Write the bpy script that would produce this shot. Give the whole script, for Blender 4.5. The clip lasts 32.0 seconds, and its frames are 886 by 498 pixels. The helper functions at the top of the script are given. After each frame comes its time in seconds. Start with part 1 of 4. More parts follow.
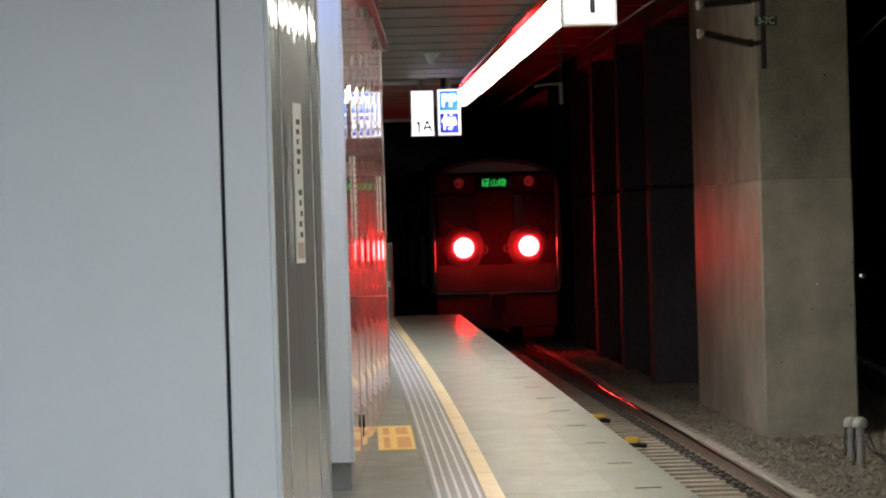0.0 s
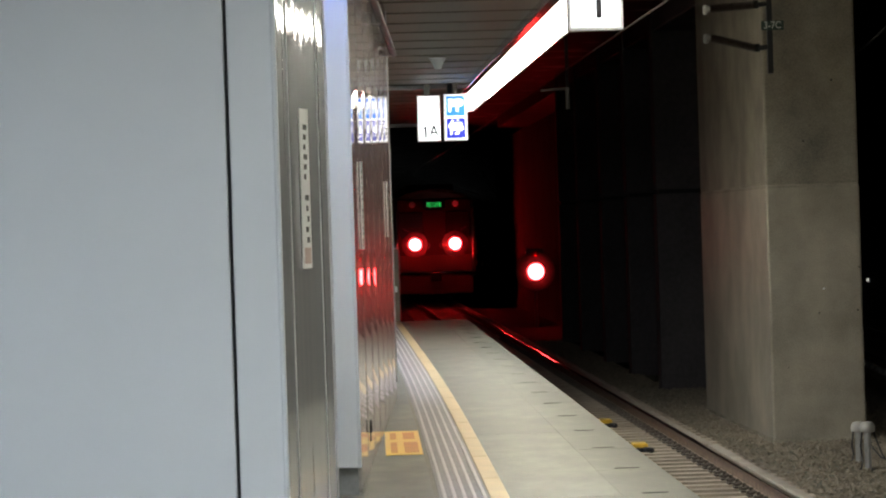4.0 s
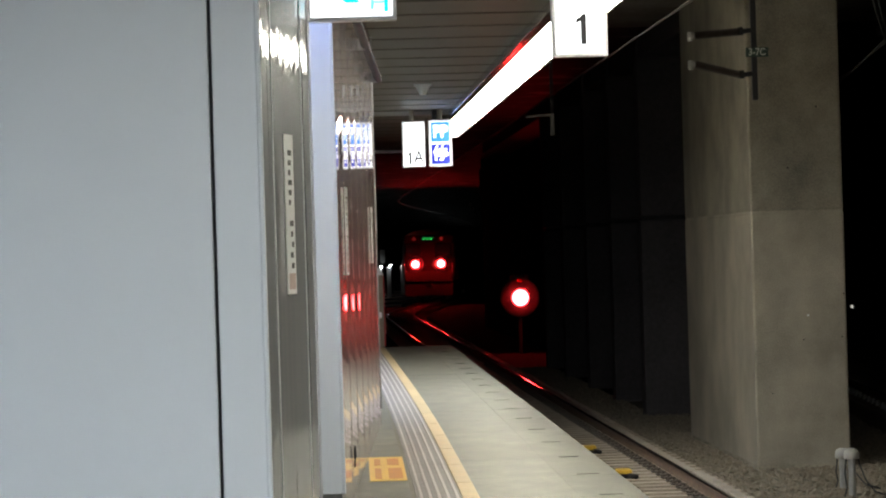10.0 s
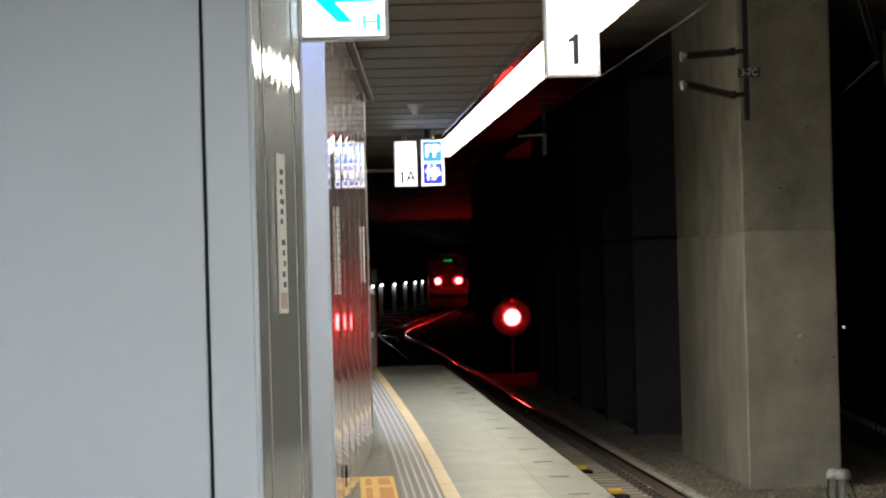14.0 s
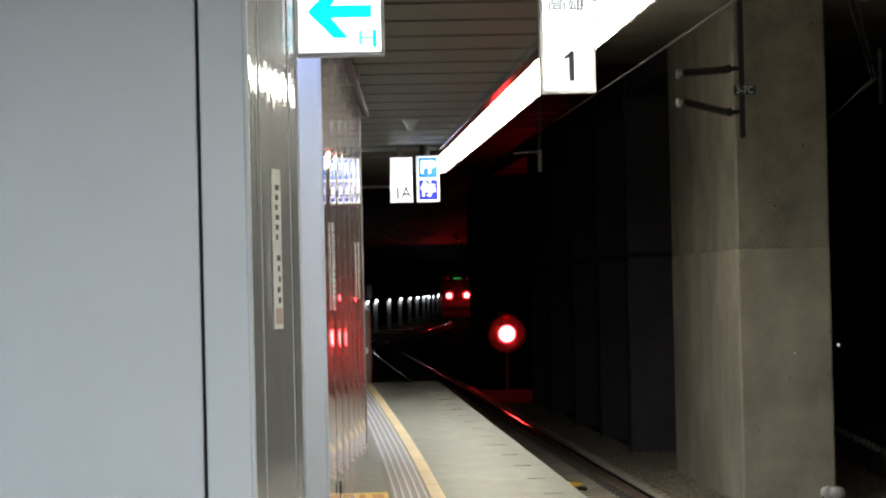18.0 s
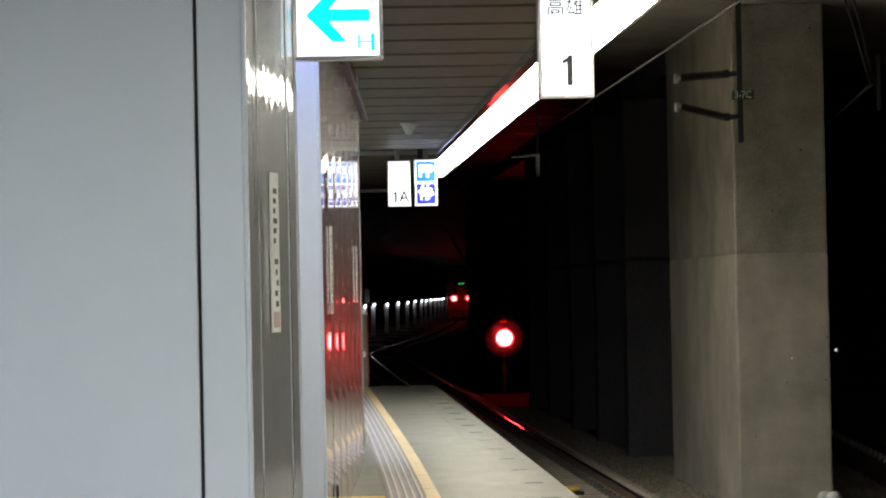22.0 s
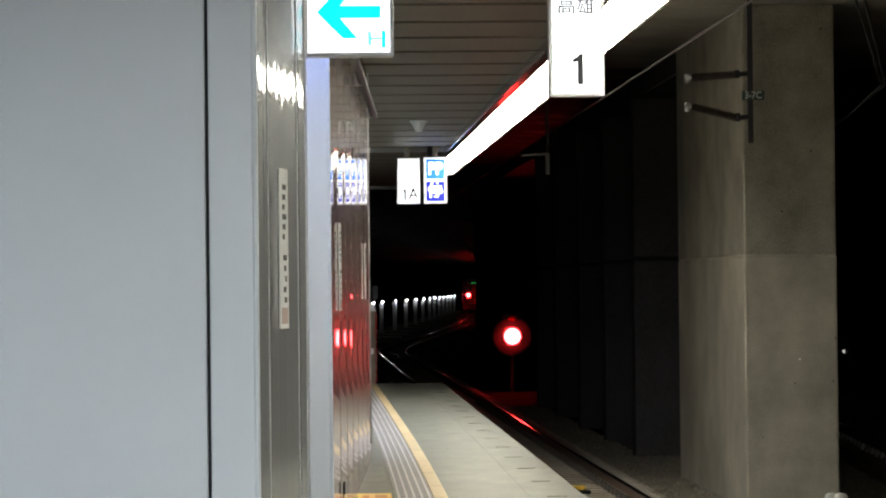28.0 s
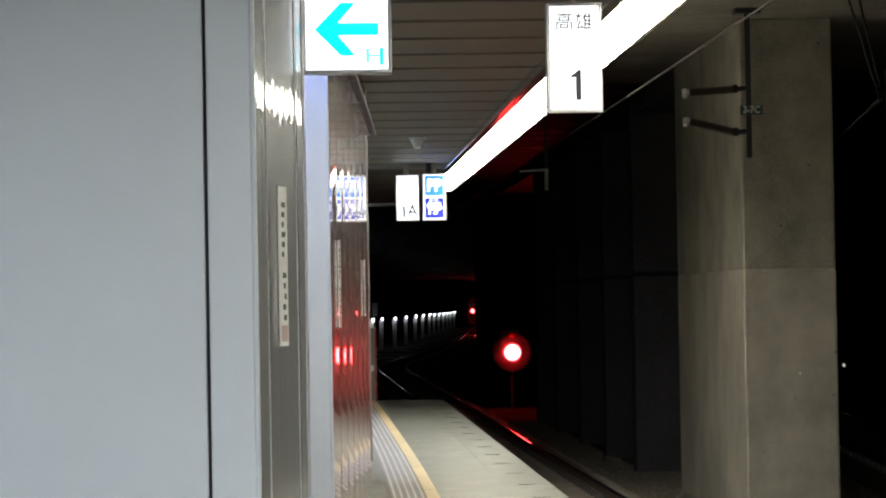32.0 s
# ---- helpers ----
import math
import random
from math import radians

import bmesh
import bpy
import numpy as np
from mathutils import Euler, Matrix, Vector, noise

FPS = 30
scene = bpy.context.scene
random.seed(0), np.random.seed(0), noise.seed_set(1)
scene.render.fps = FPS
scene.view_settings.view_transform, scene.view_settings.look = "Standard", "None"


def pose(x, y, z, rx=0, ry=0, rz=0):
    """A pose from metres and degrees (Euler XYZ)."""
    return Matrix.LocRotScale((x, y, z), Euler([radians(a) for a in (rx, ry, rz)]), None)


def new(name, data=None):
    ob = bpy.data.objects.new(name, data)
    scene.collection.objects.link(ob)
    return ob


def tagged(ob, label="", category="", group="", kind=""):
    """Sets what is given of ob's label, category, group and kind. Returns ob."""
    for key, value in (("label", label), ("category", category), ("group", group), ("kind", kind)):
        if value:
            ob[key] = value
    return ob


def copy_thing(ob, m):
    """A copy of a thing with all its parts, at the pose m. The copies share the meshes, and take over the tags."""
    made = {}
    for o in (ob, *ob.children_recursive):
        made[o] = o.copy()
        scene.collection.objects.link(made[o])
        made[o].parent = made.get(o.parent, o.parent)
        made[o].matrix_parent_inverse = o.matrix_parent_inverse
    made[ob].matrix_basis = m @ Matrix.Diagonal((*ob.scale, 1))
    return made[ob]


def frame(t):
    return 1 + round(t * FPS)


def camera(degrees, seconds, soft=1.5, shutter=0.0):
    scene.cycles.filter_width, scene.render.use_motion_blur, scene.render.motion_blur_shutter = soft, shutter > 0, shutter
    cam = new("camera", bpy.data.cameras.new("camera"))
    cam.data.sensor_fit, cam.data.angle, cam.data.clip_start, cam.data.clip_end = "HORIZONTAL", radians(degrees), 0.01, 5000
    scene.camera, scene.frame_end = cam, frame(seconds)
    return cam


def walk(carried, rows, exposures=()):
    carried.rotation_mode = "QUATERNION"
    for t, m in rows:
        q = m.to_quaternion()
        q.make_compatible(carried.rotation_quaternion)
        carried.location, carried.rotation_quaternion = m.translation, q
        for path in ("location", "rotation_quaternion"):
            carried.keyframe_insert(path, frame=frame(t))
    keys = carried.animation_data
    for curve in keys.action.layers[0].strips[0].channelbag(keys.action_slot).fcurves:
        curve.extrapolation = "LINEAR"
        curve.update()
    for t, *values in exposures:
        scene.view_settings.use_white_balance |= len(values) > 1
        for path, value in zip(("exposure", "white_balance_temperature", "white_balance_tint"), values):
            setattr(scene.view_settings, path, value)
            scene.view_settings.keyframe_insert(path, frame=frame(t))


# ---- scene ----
# ---- camera ----
# Held still at one spot on the platform, swaying a little: seconds and three angles.
TILTS = [
    (0, 89.494, 1.698, -2.326), (0.5, 89.519, 1.746, -2.202), (1, 89.495, 1.736, -2.113), (1.5, 89.481, 1.666, -2.164),
    (2, 89.504, 1.611, -2.132), (2.5, 89.530, 1.671, -2.118), (3, 89.595, 1.677, -2.131), (3.5, 89.595, 1.769, -2.150),
    (5.5, 89.699, 1.786, -2.322), (6, 89.786, 1.999, -2.420), (6.5, 89.879, 1.949, -2.448), (7, 89.977, 1.943, -2.427),
    (7.5, 90.076, 1.838, -2.357), (8, 90.066, 1.710, -2.332), (8.5, 89.964, 1.558, -2.361), (9, 89.956, 1.581, -2.422),
    (9.5, 90.023, 1.696, -2.465), (10, 90.088, 1.685, -2.492), (10.5, 90.119, 1.667, -2.504), (11, 90.139, 1.707, -2.532),
    (11.5, 90.164, 1.665, -2.560), (12, 90.250, 1.670, -2.569), (12.5, 90.305, 1.749, -2.574), (13, 90.290, 1.711, -2.618),
    (13.5, 90.382, 1.544, -2.636), (14, 90.461, 1.542, -2.650), (14.5, 90.474, 1.505, -2.684), (16.5, 90.627, 1.271, -2.764),
    (17, 90.727, 1.259, -2.783), (17.5, 90.760, 1.306, -2.761), (18, 90.772, 1.314, -2.747), (18.5, 90.812, 1.196, -2.716),
    (19, 90.869, 1.174, -2.680), (19.5, 90.918, 1.208, -2.694), (20, 90.941, 1.320, -2.724), (20.5, 90.919, 1.212, -2.762),
    (21, 90.870, 1.137, -2.783), (21.5, 90.860, 1.103, -2.776), (22, 90.848, 1.155, -2.793), (22.5, 90.866, 1.145, -2.790),
    (23, 90.892, 1.066, -2.786), (23.5, 90.899, 0.922, -2.779), (24, 90.876, 0.963, -2.745), (24.5, 90.862, 0.991, -2.731),
    (25, 90.907, 1.103, -2.721), (25.5, 90.941, 1.010, -2.720), (27.5, 90.711, 0.753, -2.697), (28, 90.805, 0.617, -2.631),
    (28.5, 90.860, 0.677, -2.608), (29, 90.810, 0.555, -2.629), (29.5, 90.759, 0.637, -2.624), (30, 90.784, 0.534, -2.629),
    (30.5, 90.891, 0.627, -2.631), (31, 91.061, 0.685, -2.656), (31.5, 91.170, 0.965, -2.644), (32, 91.125, 0.997, -2.637),
]
EYE = (0.0, 0.0, 1.25)
cam = camera(17.0, 32.0, soft=2.1)
walk(cam, [(t, pose(*EYE, a, b, c)) for t, a, b, c in TILTS], [(0.0, 0.0), (4.0, 0.03), (10.0, 0.12), (32.0, 0.12)])

# ---- world ----
world = bpy.data.worlds.new("tunnel_dark")
world.use_nodes = True
world.node_tree.nodes["Background"].inputs[0].default_value = (0.03, 0.03, 0.04, 1)
world.node_tree.nodes["Background"].inputs[1].default_value = 0.02
scene.world = world
scene.view_settings.exposure = 0.0
TUBE = 15.8          # radiance of the fluorescent strip
BACK = 29.5          # unseen cool ceiling lights, added behind the camera and the columns
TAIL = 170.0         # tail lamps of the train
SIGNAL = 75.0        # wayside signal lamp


# ---- materials ----
def material(name, base, rough=0.6, metal=0.0, var=0.12, scale=6.0, fine=60.0, bump=0.15, depth=0.004,
             coat=0.0, coat_rough=0.08, tint=None, placed=False, per_object=0.0, stretch=(1, 1, 1), rough_var=0.1, spec=0.5, polish=None):
    """Painted, cast or metal surface with variation at two scales, in metres."""
    m = bpy.data.materials.new(name)
    m.use_nodes = True
    nt = m.node_tree
    n, l = nt.nodes, nt.links
    b = n["Principled BSDF"]
    b.inputs["Metallic"].default_value = metal
    b.inputs["Coat Weight"].default_value = coat
    b.inputs["Coat Roughness"].default_value = coat_rough
    b.inputs["Specular IOR Level"].default_value = spec
    co = n.new("ShaderNodeTexCoord")
    mp = n.new("ShaderNodeMapping")
    mp.inputs["Scale"].default_value = stretch
    geo = n.new("ShaderNodeNewGeometry")
    l.new(geo.outputs["Position"] if placed else co.outputs["Object"], mp.inputs["Vector"])
    big, small = n.new("ShaderNodeTexNoise"), n.new("ShaderNodeTexNoise")
    for tex, s, d in ((big, scale, 4), (small, fine, 3)):
        tex.inputs["Scale"].default_value = s
        tex.inputs["Detail"].default_value = d
        tex.inputs["Roughness"].default_value = 0.6
        l.new(mp.outputs[0], tex.inputs["Vector"])
    mix = n.new("ShaderNodeMix")
    mix.data_type = "FLOAT"
    mix.inputs[0].default_value = 0.4
    l.new(big.outputs[0], mix.inputs[2])
    l.new(small.outputs[0], mix.inputs[3])
    ramp = n.new("ShaderNodeValToRGB")
    dark = tint if tint else tuple(c * (1 - 2.2 * var) for c in base)
    ramp.color_ramp.elements[0].position, ramp.color_ramp.elements[0].color = 0.32, (*dark, 1)
    ramp.color_ramp.elements[1].position, ramp.color_ramp.elements[1].color = 0.66, (*[min(0.95, c * (1 + var)) for c in base], 1)
    l.new(mix.outputs[0], ramp.inputs[0])
    col = ramp.outputs[0]
    if per_object:
        info = n.new("ShaderNodeObjectInfo")
        mr = n.new("ShaderNodeMapRange")
        mr.inputs[3].default_value, mr.inputs[4].default_value = 1 - per_object, 1 + per_object
        l.new(info.outputs["Random"], mr.inputs[0])
        hsv = n.new("ShaderNodeHueSaturation")
        l.new(mr.outputs[0], hsv.inputs["Value"])
        l.new(col, hsv.inputs["Color"])
        col = hsv.outputs[0]
    l.new(col, b.inputs["Base Color"])
    rr = n.new("ShaderNodeMapRange")
    rr.inputs[3].default_value, rr.inputs[4].default_value = max(0.02, rough - rough_var), min(1, rough + rough_var)
    l.new(mix.outputs[0], rr.inputs[0])
    if polish:
        # patches worn smooth: noise scale and the roughness inside them
        worn, gate, blend = n.new("ShaderNodeTexNoise"), n.new("ShaderNodeMapRange"), n.new("ShaderNodeMix")
        worn.inputs["Scale"].default_value, worn.inputs["Detail"].default_value = polish[0], 2
        l.new(mp.outputs[0], worn.inputs["Vector"])
        gate.inputs[1].default_value, gate.inputs[2].default_value = 0.58, 0.66
        l.new(worn.outputs[0], gate.inputs[0])
        blend.data_type = "FLOAT"
        l.new(gate.outputs[0], blend.inputs[0])
        l.new(rr.outputs[0], blend.inputs[2])
        blend.inputs[3].default_value = polish[1]
        l.new(blend.outputs[0], b.inputs["Roughness"])
    else:
        l.new(rr.outputs[0], b.inputs["Roughness"])
    if bump:
        bp = n.new("ShaderNodeBump")
        bp.inputs["Strength"].default_value, bp.inputs["Distance"].default_value = bump, depth
        l.new(mix.outputs[0], bp.inputs["Height"])
        l.new(bp.outputs[0], b.inputs["Normal"])
    return m


def satin(name, base, mirror, share, rough, brushed, ripple, haze=0.0):
    """Brushed metal panel: a matt coat with a share of mirror, drawn out upright and rippled along the wall."""
    m = bpy.data.materials.new(name)
    m.use_nodes = True
    n, l = m.node_tree.nodes, m.node_tree.links
    n.remove(n["Principled BSDF"])
    mix, dif, glo = n.new("ShaderNodeMixShader"), n.new("ShaderNodeBsdfDiffuse"), n.new("ShaderNodeBsdfAnisotropic")
    co, mp, tex, wav = n.new("ShaderNodeTexCoord"), n.new("ShaderNodeMapping"), n.new("ShaderNodeTexNoise"), n.new("ShaderNodeTexNoise")
    mp.inputs["Scale"].default_value = (1, 1, 0.03)
    l.new(co.outputs["Object"], mp.inputs[0])
    tex.inputs["Scale"].default_value, wav.inputs["Scale"].default_value = 9.0, 7.0
    wav.inputs["Detail"].default_value = 2.0
    l.new(mp.outputs[0], tex.inputs["Vector"])
    l.new(mp.outputs[0], wav.inputs["Vector"])
    ramp = n.new("ShaderNodeValToRGB")
    ramp.color_ramp.elements[0].position, ramp.color_ramp.elements[0].color = 0.3, (*[c * 0.93 for c in base], 1)
    ramp.color_ramp.elements[1].position, ramp.color_ramp.elements[1].color = 0.7, (*[c * 1.05 for c in base], 1)
    l.new(tex.outputs[0], ramp.inputs[0])
    l.new(ramp.outputs[0], dif.inputs["Color"])
    glo.inputs["Color"].default_value = (*mirror, 1)
    glo.inputs["Roughness"].default_value = rough
    glo.inputs["Anisotropy"].default_value = brushed
    tan = n.new("ShaderNodeTangent")
    tan.direction_type, tan.axis = "RADIAL", "Z"
    l.new(tan.outputs[0], glo.inputs["Tangent"])
    bp = n.new("ShaderNodeBump")
    bp.inputs["Strength"].default_value, bp.inputs["Distance"].default_value = 1.0, ripple
    l.new(wav.outputs[0], bp.inputs["Height"])
    l.new(bp.outputs[0], glo.inputs["Normal"])
    mix.inputs[0].default_value = share
    l.new(dif.outputs[0], mix.inputs[1])
    l.new(glo.outputs[0], mix.inputs[2])
    if haze:
        # a faint film drawn out upright over the mirror
        film, both = n.new("ShaderNodeBsdfAnisotropic"), n.new("ShaderNodeMixShader")
        film.inputs["Color"].default_value = (*mirror, 1)
        film.inputs["Roughness"].default_value, film.inputs["Anisotropy"].default_value = 0.22, 0.8
        l.new(tan.outputs[0], film.inputs["Tangent"])
        both.inputs[0].default_value = haze
        l.new(glo.outputs[0], both.inputs[1])
        l.new(film.outputs[0], both.inputs[2])
        l.new(both.outputs[0], mix.inputs[2])
    l.new(mix.outputs[0], n["Material Output"].inputs["Surface"])
    return m


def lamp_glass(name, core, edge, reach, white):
    """Round red lamp glass, as wide as the lamp's glare, with a hot middle: reach is its radius, white the strength of
    its pale share.
    """
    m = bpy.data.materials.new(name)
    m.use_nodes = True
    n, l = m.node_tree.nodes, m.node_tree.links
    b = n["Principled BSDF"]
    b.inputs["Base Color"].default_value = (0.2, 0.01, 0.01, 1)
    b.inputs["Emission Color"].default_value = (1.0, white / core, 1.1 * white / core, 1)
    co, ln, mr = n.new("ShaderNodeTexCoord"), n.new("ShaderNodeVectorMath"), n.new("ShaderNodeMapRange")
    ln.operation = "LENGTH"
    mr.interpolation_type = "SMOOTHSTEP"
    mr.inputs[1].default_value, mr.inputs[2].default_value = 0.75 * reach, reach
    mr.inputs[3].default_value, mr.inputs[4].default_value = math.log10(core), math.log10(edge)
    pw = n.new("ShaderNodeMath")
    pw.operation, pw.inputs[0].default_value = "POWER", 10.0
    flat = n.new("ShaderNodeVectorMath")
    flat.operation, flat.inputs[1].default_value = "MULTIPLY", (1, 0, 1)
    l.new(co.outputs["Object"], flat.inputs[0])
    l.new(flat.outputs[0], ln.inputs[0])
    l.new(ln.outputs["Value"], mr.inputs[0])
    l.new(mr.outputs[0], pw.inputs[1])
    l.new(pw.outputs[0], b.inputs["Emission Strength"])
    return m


def glowing(name, colour, strength):
    m = bpy.data.materials.new(name)
    m.use_nodes = True
    n = m.node_tree.nodes
    b = n["Principled BSDF"]
    b.inputs["Base Color"].default_value = (*[min(1, c) for c in colour], 1)
    b.inputs["Roughness"].default_value = 0.35
    b.inputs["Emission Color"].default_value = (*colour, 1)
    b.inputs["Emission Strength"].default_value = strength
    return m


PANEL = material("enamel_panel_grey", (0.52, 0.55, 0.582), 0.42, var=0.035, scale=1.2, fine=420, bump=0.06, depth=0.0006)
PANEL_SIDE = satin("satin_side_panel", (0.275, 0.285, 0.30), (0.92, 0.94, 1.0), 0.46, 0.014, 0.0, 0.0011, haze=0.3)
PANEL_GLOSS = satin("polished_side_panel", (0.30, 0.27, 0.265), (0.97, 0.94, 0.94), 0.74, 0.006, 0.0, 0.0002, haze=0.16)
SEAM = material("dark_seam", (0.015, 0.015, 0.016), 0.8, var=0.1, bump=0)
PLINTH = material("stone_plinth", (0.24, 0.25, 0.26), 0.45, var=0.1, scale=5)
TILE = material("platform_granite", (0.150, 0.149, 0.124), 0.44, spec=0.27, coat=0.022, coat_rough=0.055, var=0.46, scale=4.2, fine=120, bump=0.10, depth=0.0012, per_object=0.14, rough_var=0.22, placed=True, stretch=(1.1, 0.5, 1))
GROUT = material("platform_screed", (0.215, 0.205, 0.176), 0.6, spec=0.2, var=0.15, scale=4)
RIDGE = material("tactile_steel", (0.44, 0.40, 0.42), 0.35, metal=0.2, var=0.12, scale=6, fine=90, bump=0.1)
RIDGE_BASE = material("tactile_tile", (0.25, 0.235, 0.24), 0.6, var=0.15, scale=5)
YELLOW = material("yellow_line_tile", (0.60, 0.45, 0.24), 0.45, var=0.10, scale=4, fine=80, per_object=0.08, bump=0.08)
DECAL = material("yellow_floor_sticker", (0.80, 0.50, 0.05), 0.4, var=0.08, scale=8)
DECAL_INK = material("orange_sticker_print", (0.62, 0.24, 0.05), 0.5, var=0.1, scale=12)
CONCRETE = material("cast_concrete", (0.385, 0.343, 0.272), 0.5, var=0.25, scale=1.1, fine=70, bump=0.12, depth=0.006, rough_var=0.08)
# Darker copy of the cast concrete, with the tunnel's shade in its colour.
CONCRETE_DARK = material("shade_dark_concrete", (0.10, 0.09, 0.094), 0.72, var=0.2, scale=0.7, fine=14, bump=0.3, depth=0.01, spec=0.2)
# Near-black copy for the deep walls: shade put into the colour.
SHADE_BLACK = material("shade_black_wall", (0.05, 0.045, 0.046), 0.95, var=0.25, scale=0.6, fine=12, bump=0.3, depth=0.01, spec=0.02)
# Dark colour that paints out the signal's red light on the far bed.
DARK_BED = material("darkened_far_bed", (0.022, 0.020, 0.020), 0.95, var=0.3, scale=5, fine=40, bump=0.6, depth=0.02, spec=0.02)
BALLAST = material("ballast_bed", (0.15, 0.13, 0.10), 0.9, var=0.3, scale=9, fine=55, bump=0.9, depth=0.03)
STONE = material("ballast_stone", (0.25, 0.212, 0.16), 0.85, var=0.25, scale=14, fine=90, bump=0.4)
SLEEPER = material("concrete_sleeper", (0.38, 0.315, 0.25), 0.75, placed=True, var=0.15, scale=5, fine=50, per_object=0.12, bump=0.2)
RUST = material("rusty_rail_web", (0.24, 0.165, 0.115), 0.75, metal=0.0, var=0.25, scale=8, fine=70, bump=0.3)
RAILTOP = material("polished_rail_head", (0.55, 0.52, 0.50), 0.06, metal=1.0, var=0.08, scale=5, fine=120, bump=0.05, stretch=(1, 0.1, 1), rough_var=0.02)
HEADSIDE = material("dark_rail_head_side", (0.13, 0.075, 0.052), 0.5, metal=0.0, var=0.25, scale=8, fine=70, bump=0.2)
CLIP = material("black_rail_clip", (0.105, 0.085, 0.068), 0.6, metal=0.0, var=0.2, scale=20)
KERBM = material("pale_kerb", (0.34, 0.30, 0.25), 0.75, var=0.15, scale=3, fine=40)
BEACON = material("yellow_beacon_box", (0.75, 0.47, 0.05), 0.4, var=0.1, scale=10)
CEIL = material("ceiling_strip", (0.215, 0.197, 0.175), 0.5, spec=0.15, var=0.06, scale=2, fine=60, bump=0.05)
ALU = material("brushed_aluminium", (0.55, 0.55, 0.57), 0.34, metal=0.8, var=0.05, scale=4, fine=40, bump=0.0)
FASCIA = material("polished_fascia", (0.70, 0.66, 0.66), 0.15, metal=0.8, var=0.06, scale=4, fine=50, bump=0.08)
NAVY = material("navy_enamel_tube", (0.016, 0.02, 0.045), 0.32, spec=0.06, var=0.1, scale=6, bump=0.02)
HANG = material("cream_painted_pipe", (0.40, 0.37, 0.31), 0.4, var=0.08, scale=8, bump=0.03)
# Roof past the platform: shade put into its dark colour, with smoother patches.
ROOF_FAR = material("damp_shade_dark_roof", (0.042, 0.038, 0.038), 0.75, var=0.25, scale=0.5, fine=9, bump=0.35, depth=0.02, polish=(0.9, 0.42), spec=0.12)
DARKMETAL = material("dark_painted_metal", (0.03, 0.03, 0.034), 0.45, metal=0.3, var=0.15, scale=12)
CERAMIC = material("brown_ceramic", (0.045, 0.032, 0.028), 0.4, var=0.15, scale=10, bump=0.02)
GALV = material("galvanised_tube", (0.45, 0.45, 0.44), 0.45, metal=0.6, var=0.1, scale=6)
COPPER = material("contact_wire_copper", (0.06, 0.045, 0.04), 0.45, metal=1.0, var=0.1, scale=9, bump=0)
WHITEP = material("white_plastic", (0.40, 0.385, 0.355), 0.4, var=0.06, scale=8, bump=0.04)
GLAZE = material("white_glazed_ceramic", (0.75, 0.74, 0.70), 0.04, rough_var=0.01, var=0.05, scale=9, bump=0.02)
RUBBER = material("black_rubber", (0.012, 0.012, 0.013), 0.6, var=0.1, scale=20, bump=0.1)
LABEL = material("white_label", (0.82, 0.84, 0.86), 0.4, var=0.04, scale=6, bump=0)
INK = material("black_print", (0.02, 0.02, 0.025), 0.5, var=0.05, bump=0)
PRINT_GREY = material("pale_print", (0.52, 0.40, 0.38), 0.5, var=0.05, bump=0)
GREENP = material("green_tag_plate", (0.04, 0.075, 0.06), 0.5, var=0.15, scale=14)
WHITE_INK = material("white_print", (0.55, 0.58, 0.55), 0.5, var=0.03, bump=0)
TRAIN_BODY = material("stainless_car_body", (0.42, 0.405, 0.40), 0.4, metal=0.25, var=0.08, scale=2, fine=40, bump=0.05)
TRAIN_FACE = material("dark_cab_face", (0.012, 0.0105, 0.011), 0.6, var=0.12, scale=3, spec=0.06, bump=0.02)
TRAIN_BAND = material("yellow_cab_band", (0.018, 0.015, 0.005), 0.5, var=0.1, scale=4, bump=0.02)
GLASS_DARK = material("dark_cab_glass", (0.006, 0.006, 0.008), 0.06, spec=0.3, var=0.1, scale=3, bump=0, rough_var=0.02)
UNDER = material("underframe_grime", (0.020, 0.018, 0.017), 0.8, var=0.2, scale=6, bump=0.3)
POSTM = material("limewashed_post", (0.45, 0.445, 0.43), 0.75, var=0.12, scale=2, fine=20)
BACK_GLOW = glowing("unseen_cool_panel", (0.86, 0.96, 1.06), BACK)
SOFT_GLOW = glowing("unseen_soft_panel", (0.92, 0.97, 1.0), 21.0)
# Glow of a made-up panel that tints the second column's front.
BLUE_FILL = glowing("blue_fill_panel", (0.36, 0.50, 1.30), 40.0)
# Weaker glow for the last strip, still bright enough to look white.
DIM_GLOW = glowing("dimmed_end_strip", (1.0, 0.95, 0.80), 3.0)
TUBE_GLOW = glowing("fluorescent_strip", (1.0, 0.95, 0.77), TUBE)
SIGN_GLOW = glowing("sign_face_white", (0.93, 0.97, 1.0), 1.5)
SIGN_CYAN = glowing("sign_print_cyan", (0.0, 0.85, 0.95), 1.0)
SIGN_PALE = glowing("sign_print_pale_cyan", (0.17, 0.78, 0.92), 1.0)
SIGN_SKY = glowing("sign_face_sky_blue", (0.03, 0.22, 0.85), 0.85)
SIGN_NAVY = glowing("sign_face_navy", (0.02, 0.03, 0.45), 0.75)
# Radii cover the glare around the lamps, wider than real lenses.
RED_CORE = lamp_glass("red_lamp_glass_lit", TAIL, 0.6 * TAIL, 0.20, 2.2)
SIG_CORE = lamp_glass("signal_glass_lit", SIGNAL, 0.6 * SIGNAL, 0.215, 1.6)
LED_GREEN = glowing("led_green", (0.03, 0.9, 0.15), 0.95)
BULB = glowing("tunnel_bulb", (0.93, 0.97, 1.0), 60.0)
SMALL_BULB = glowing("small_far_bulb", (1.0, 0.95, 0.85), 0.5)
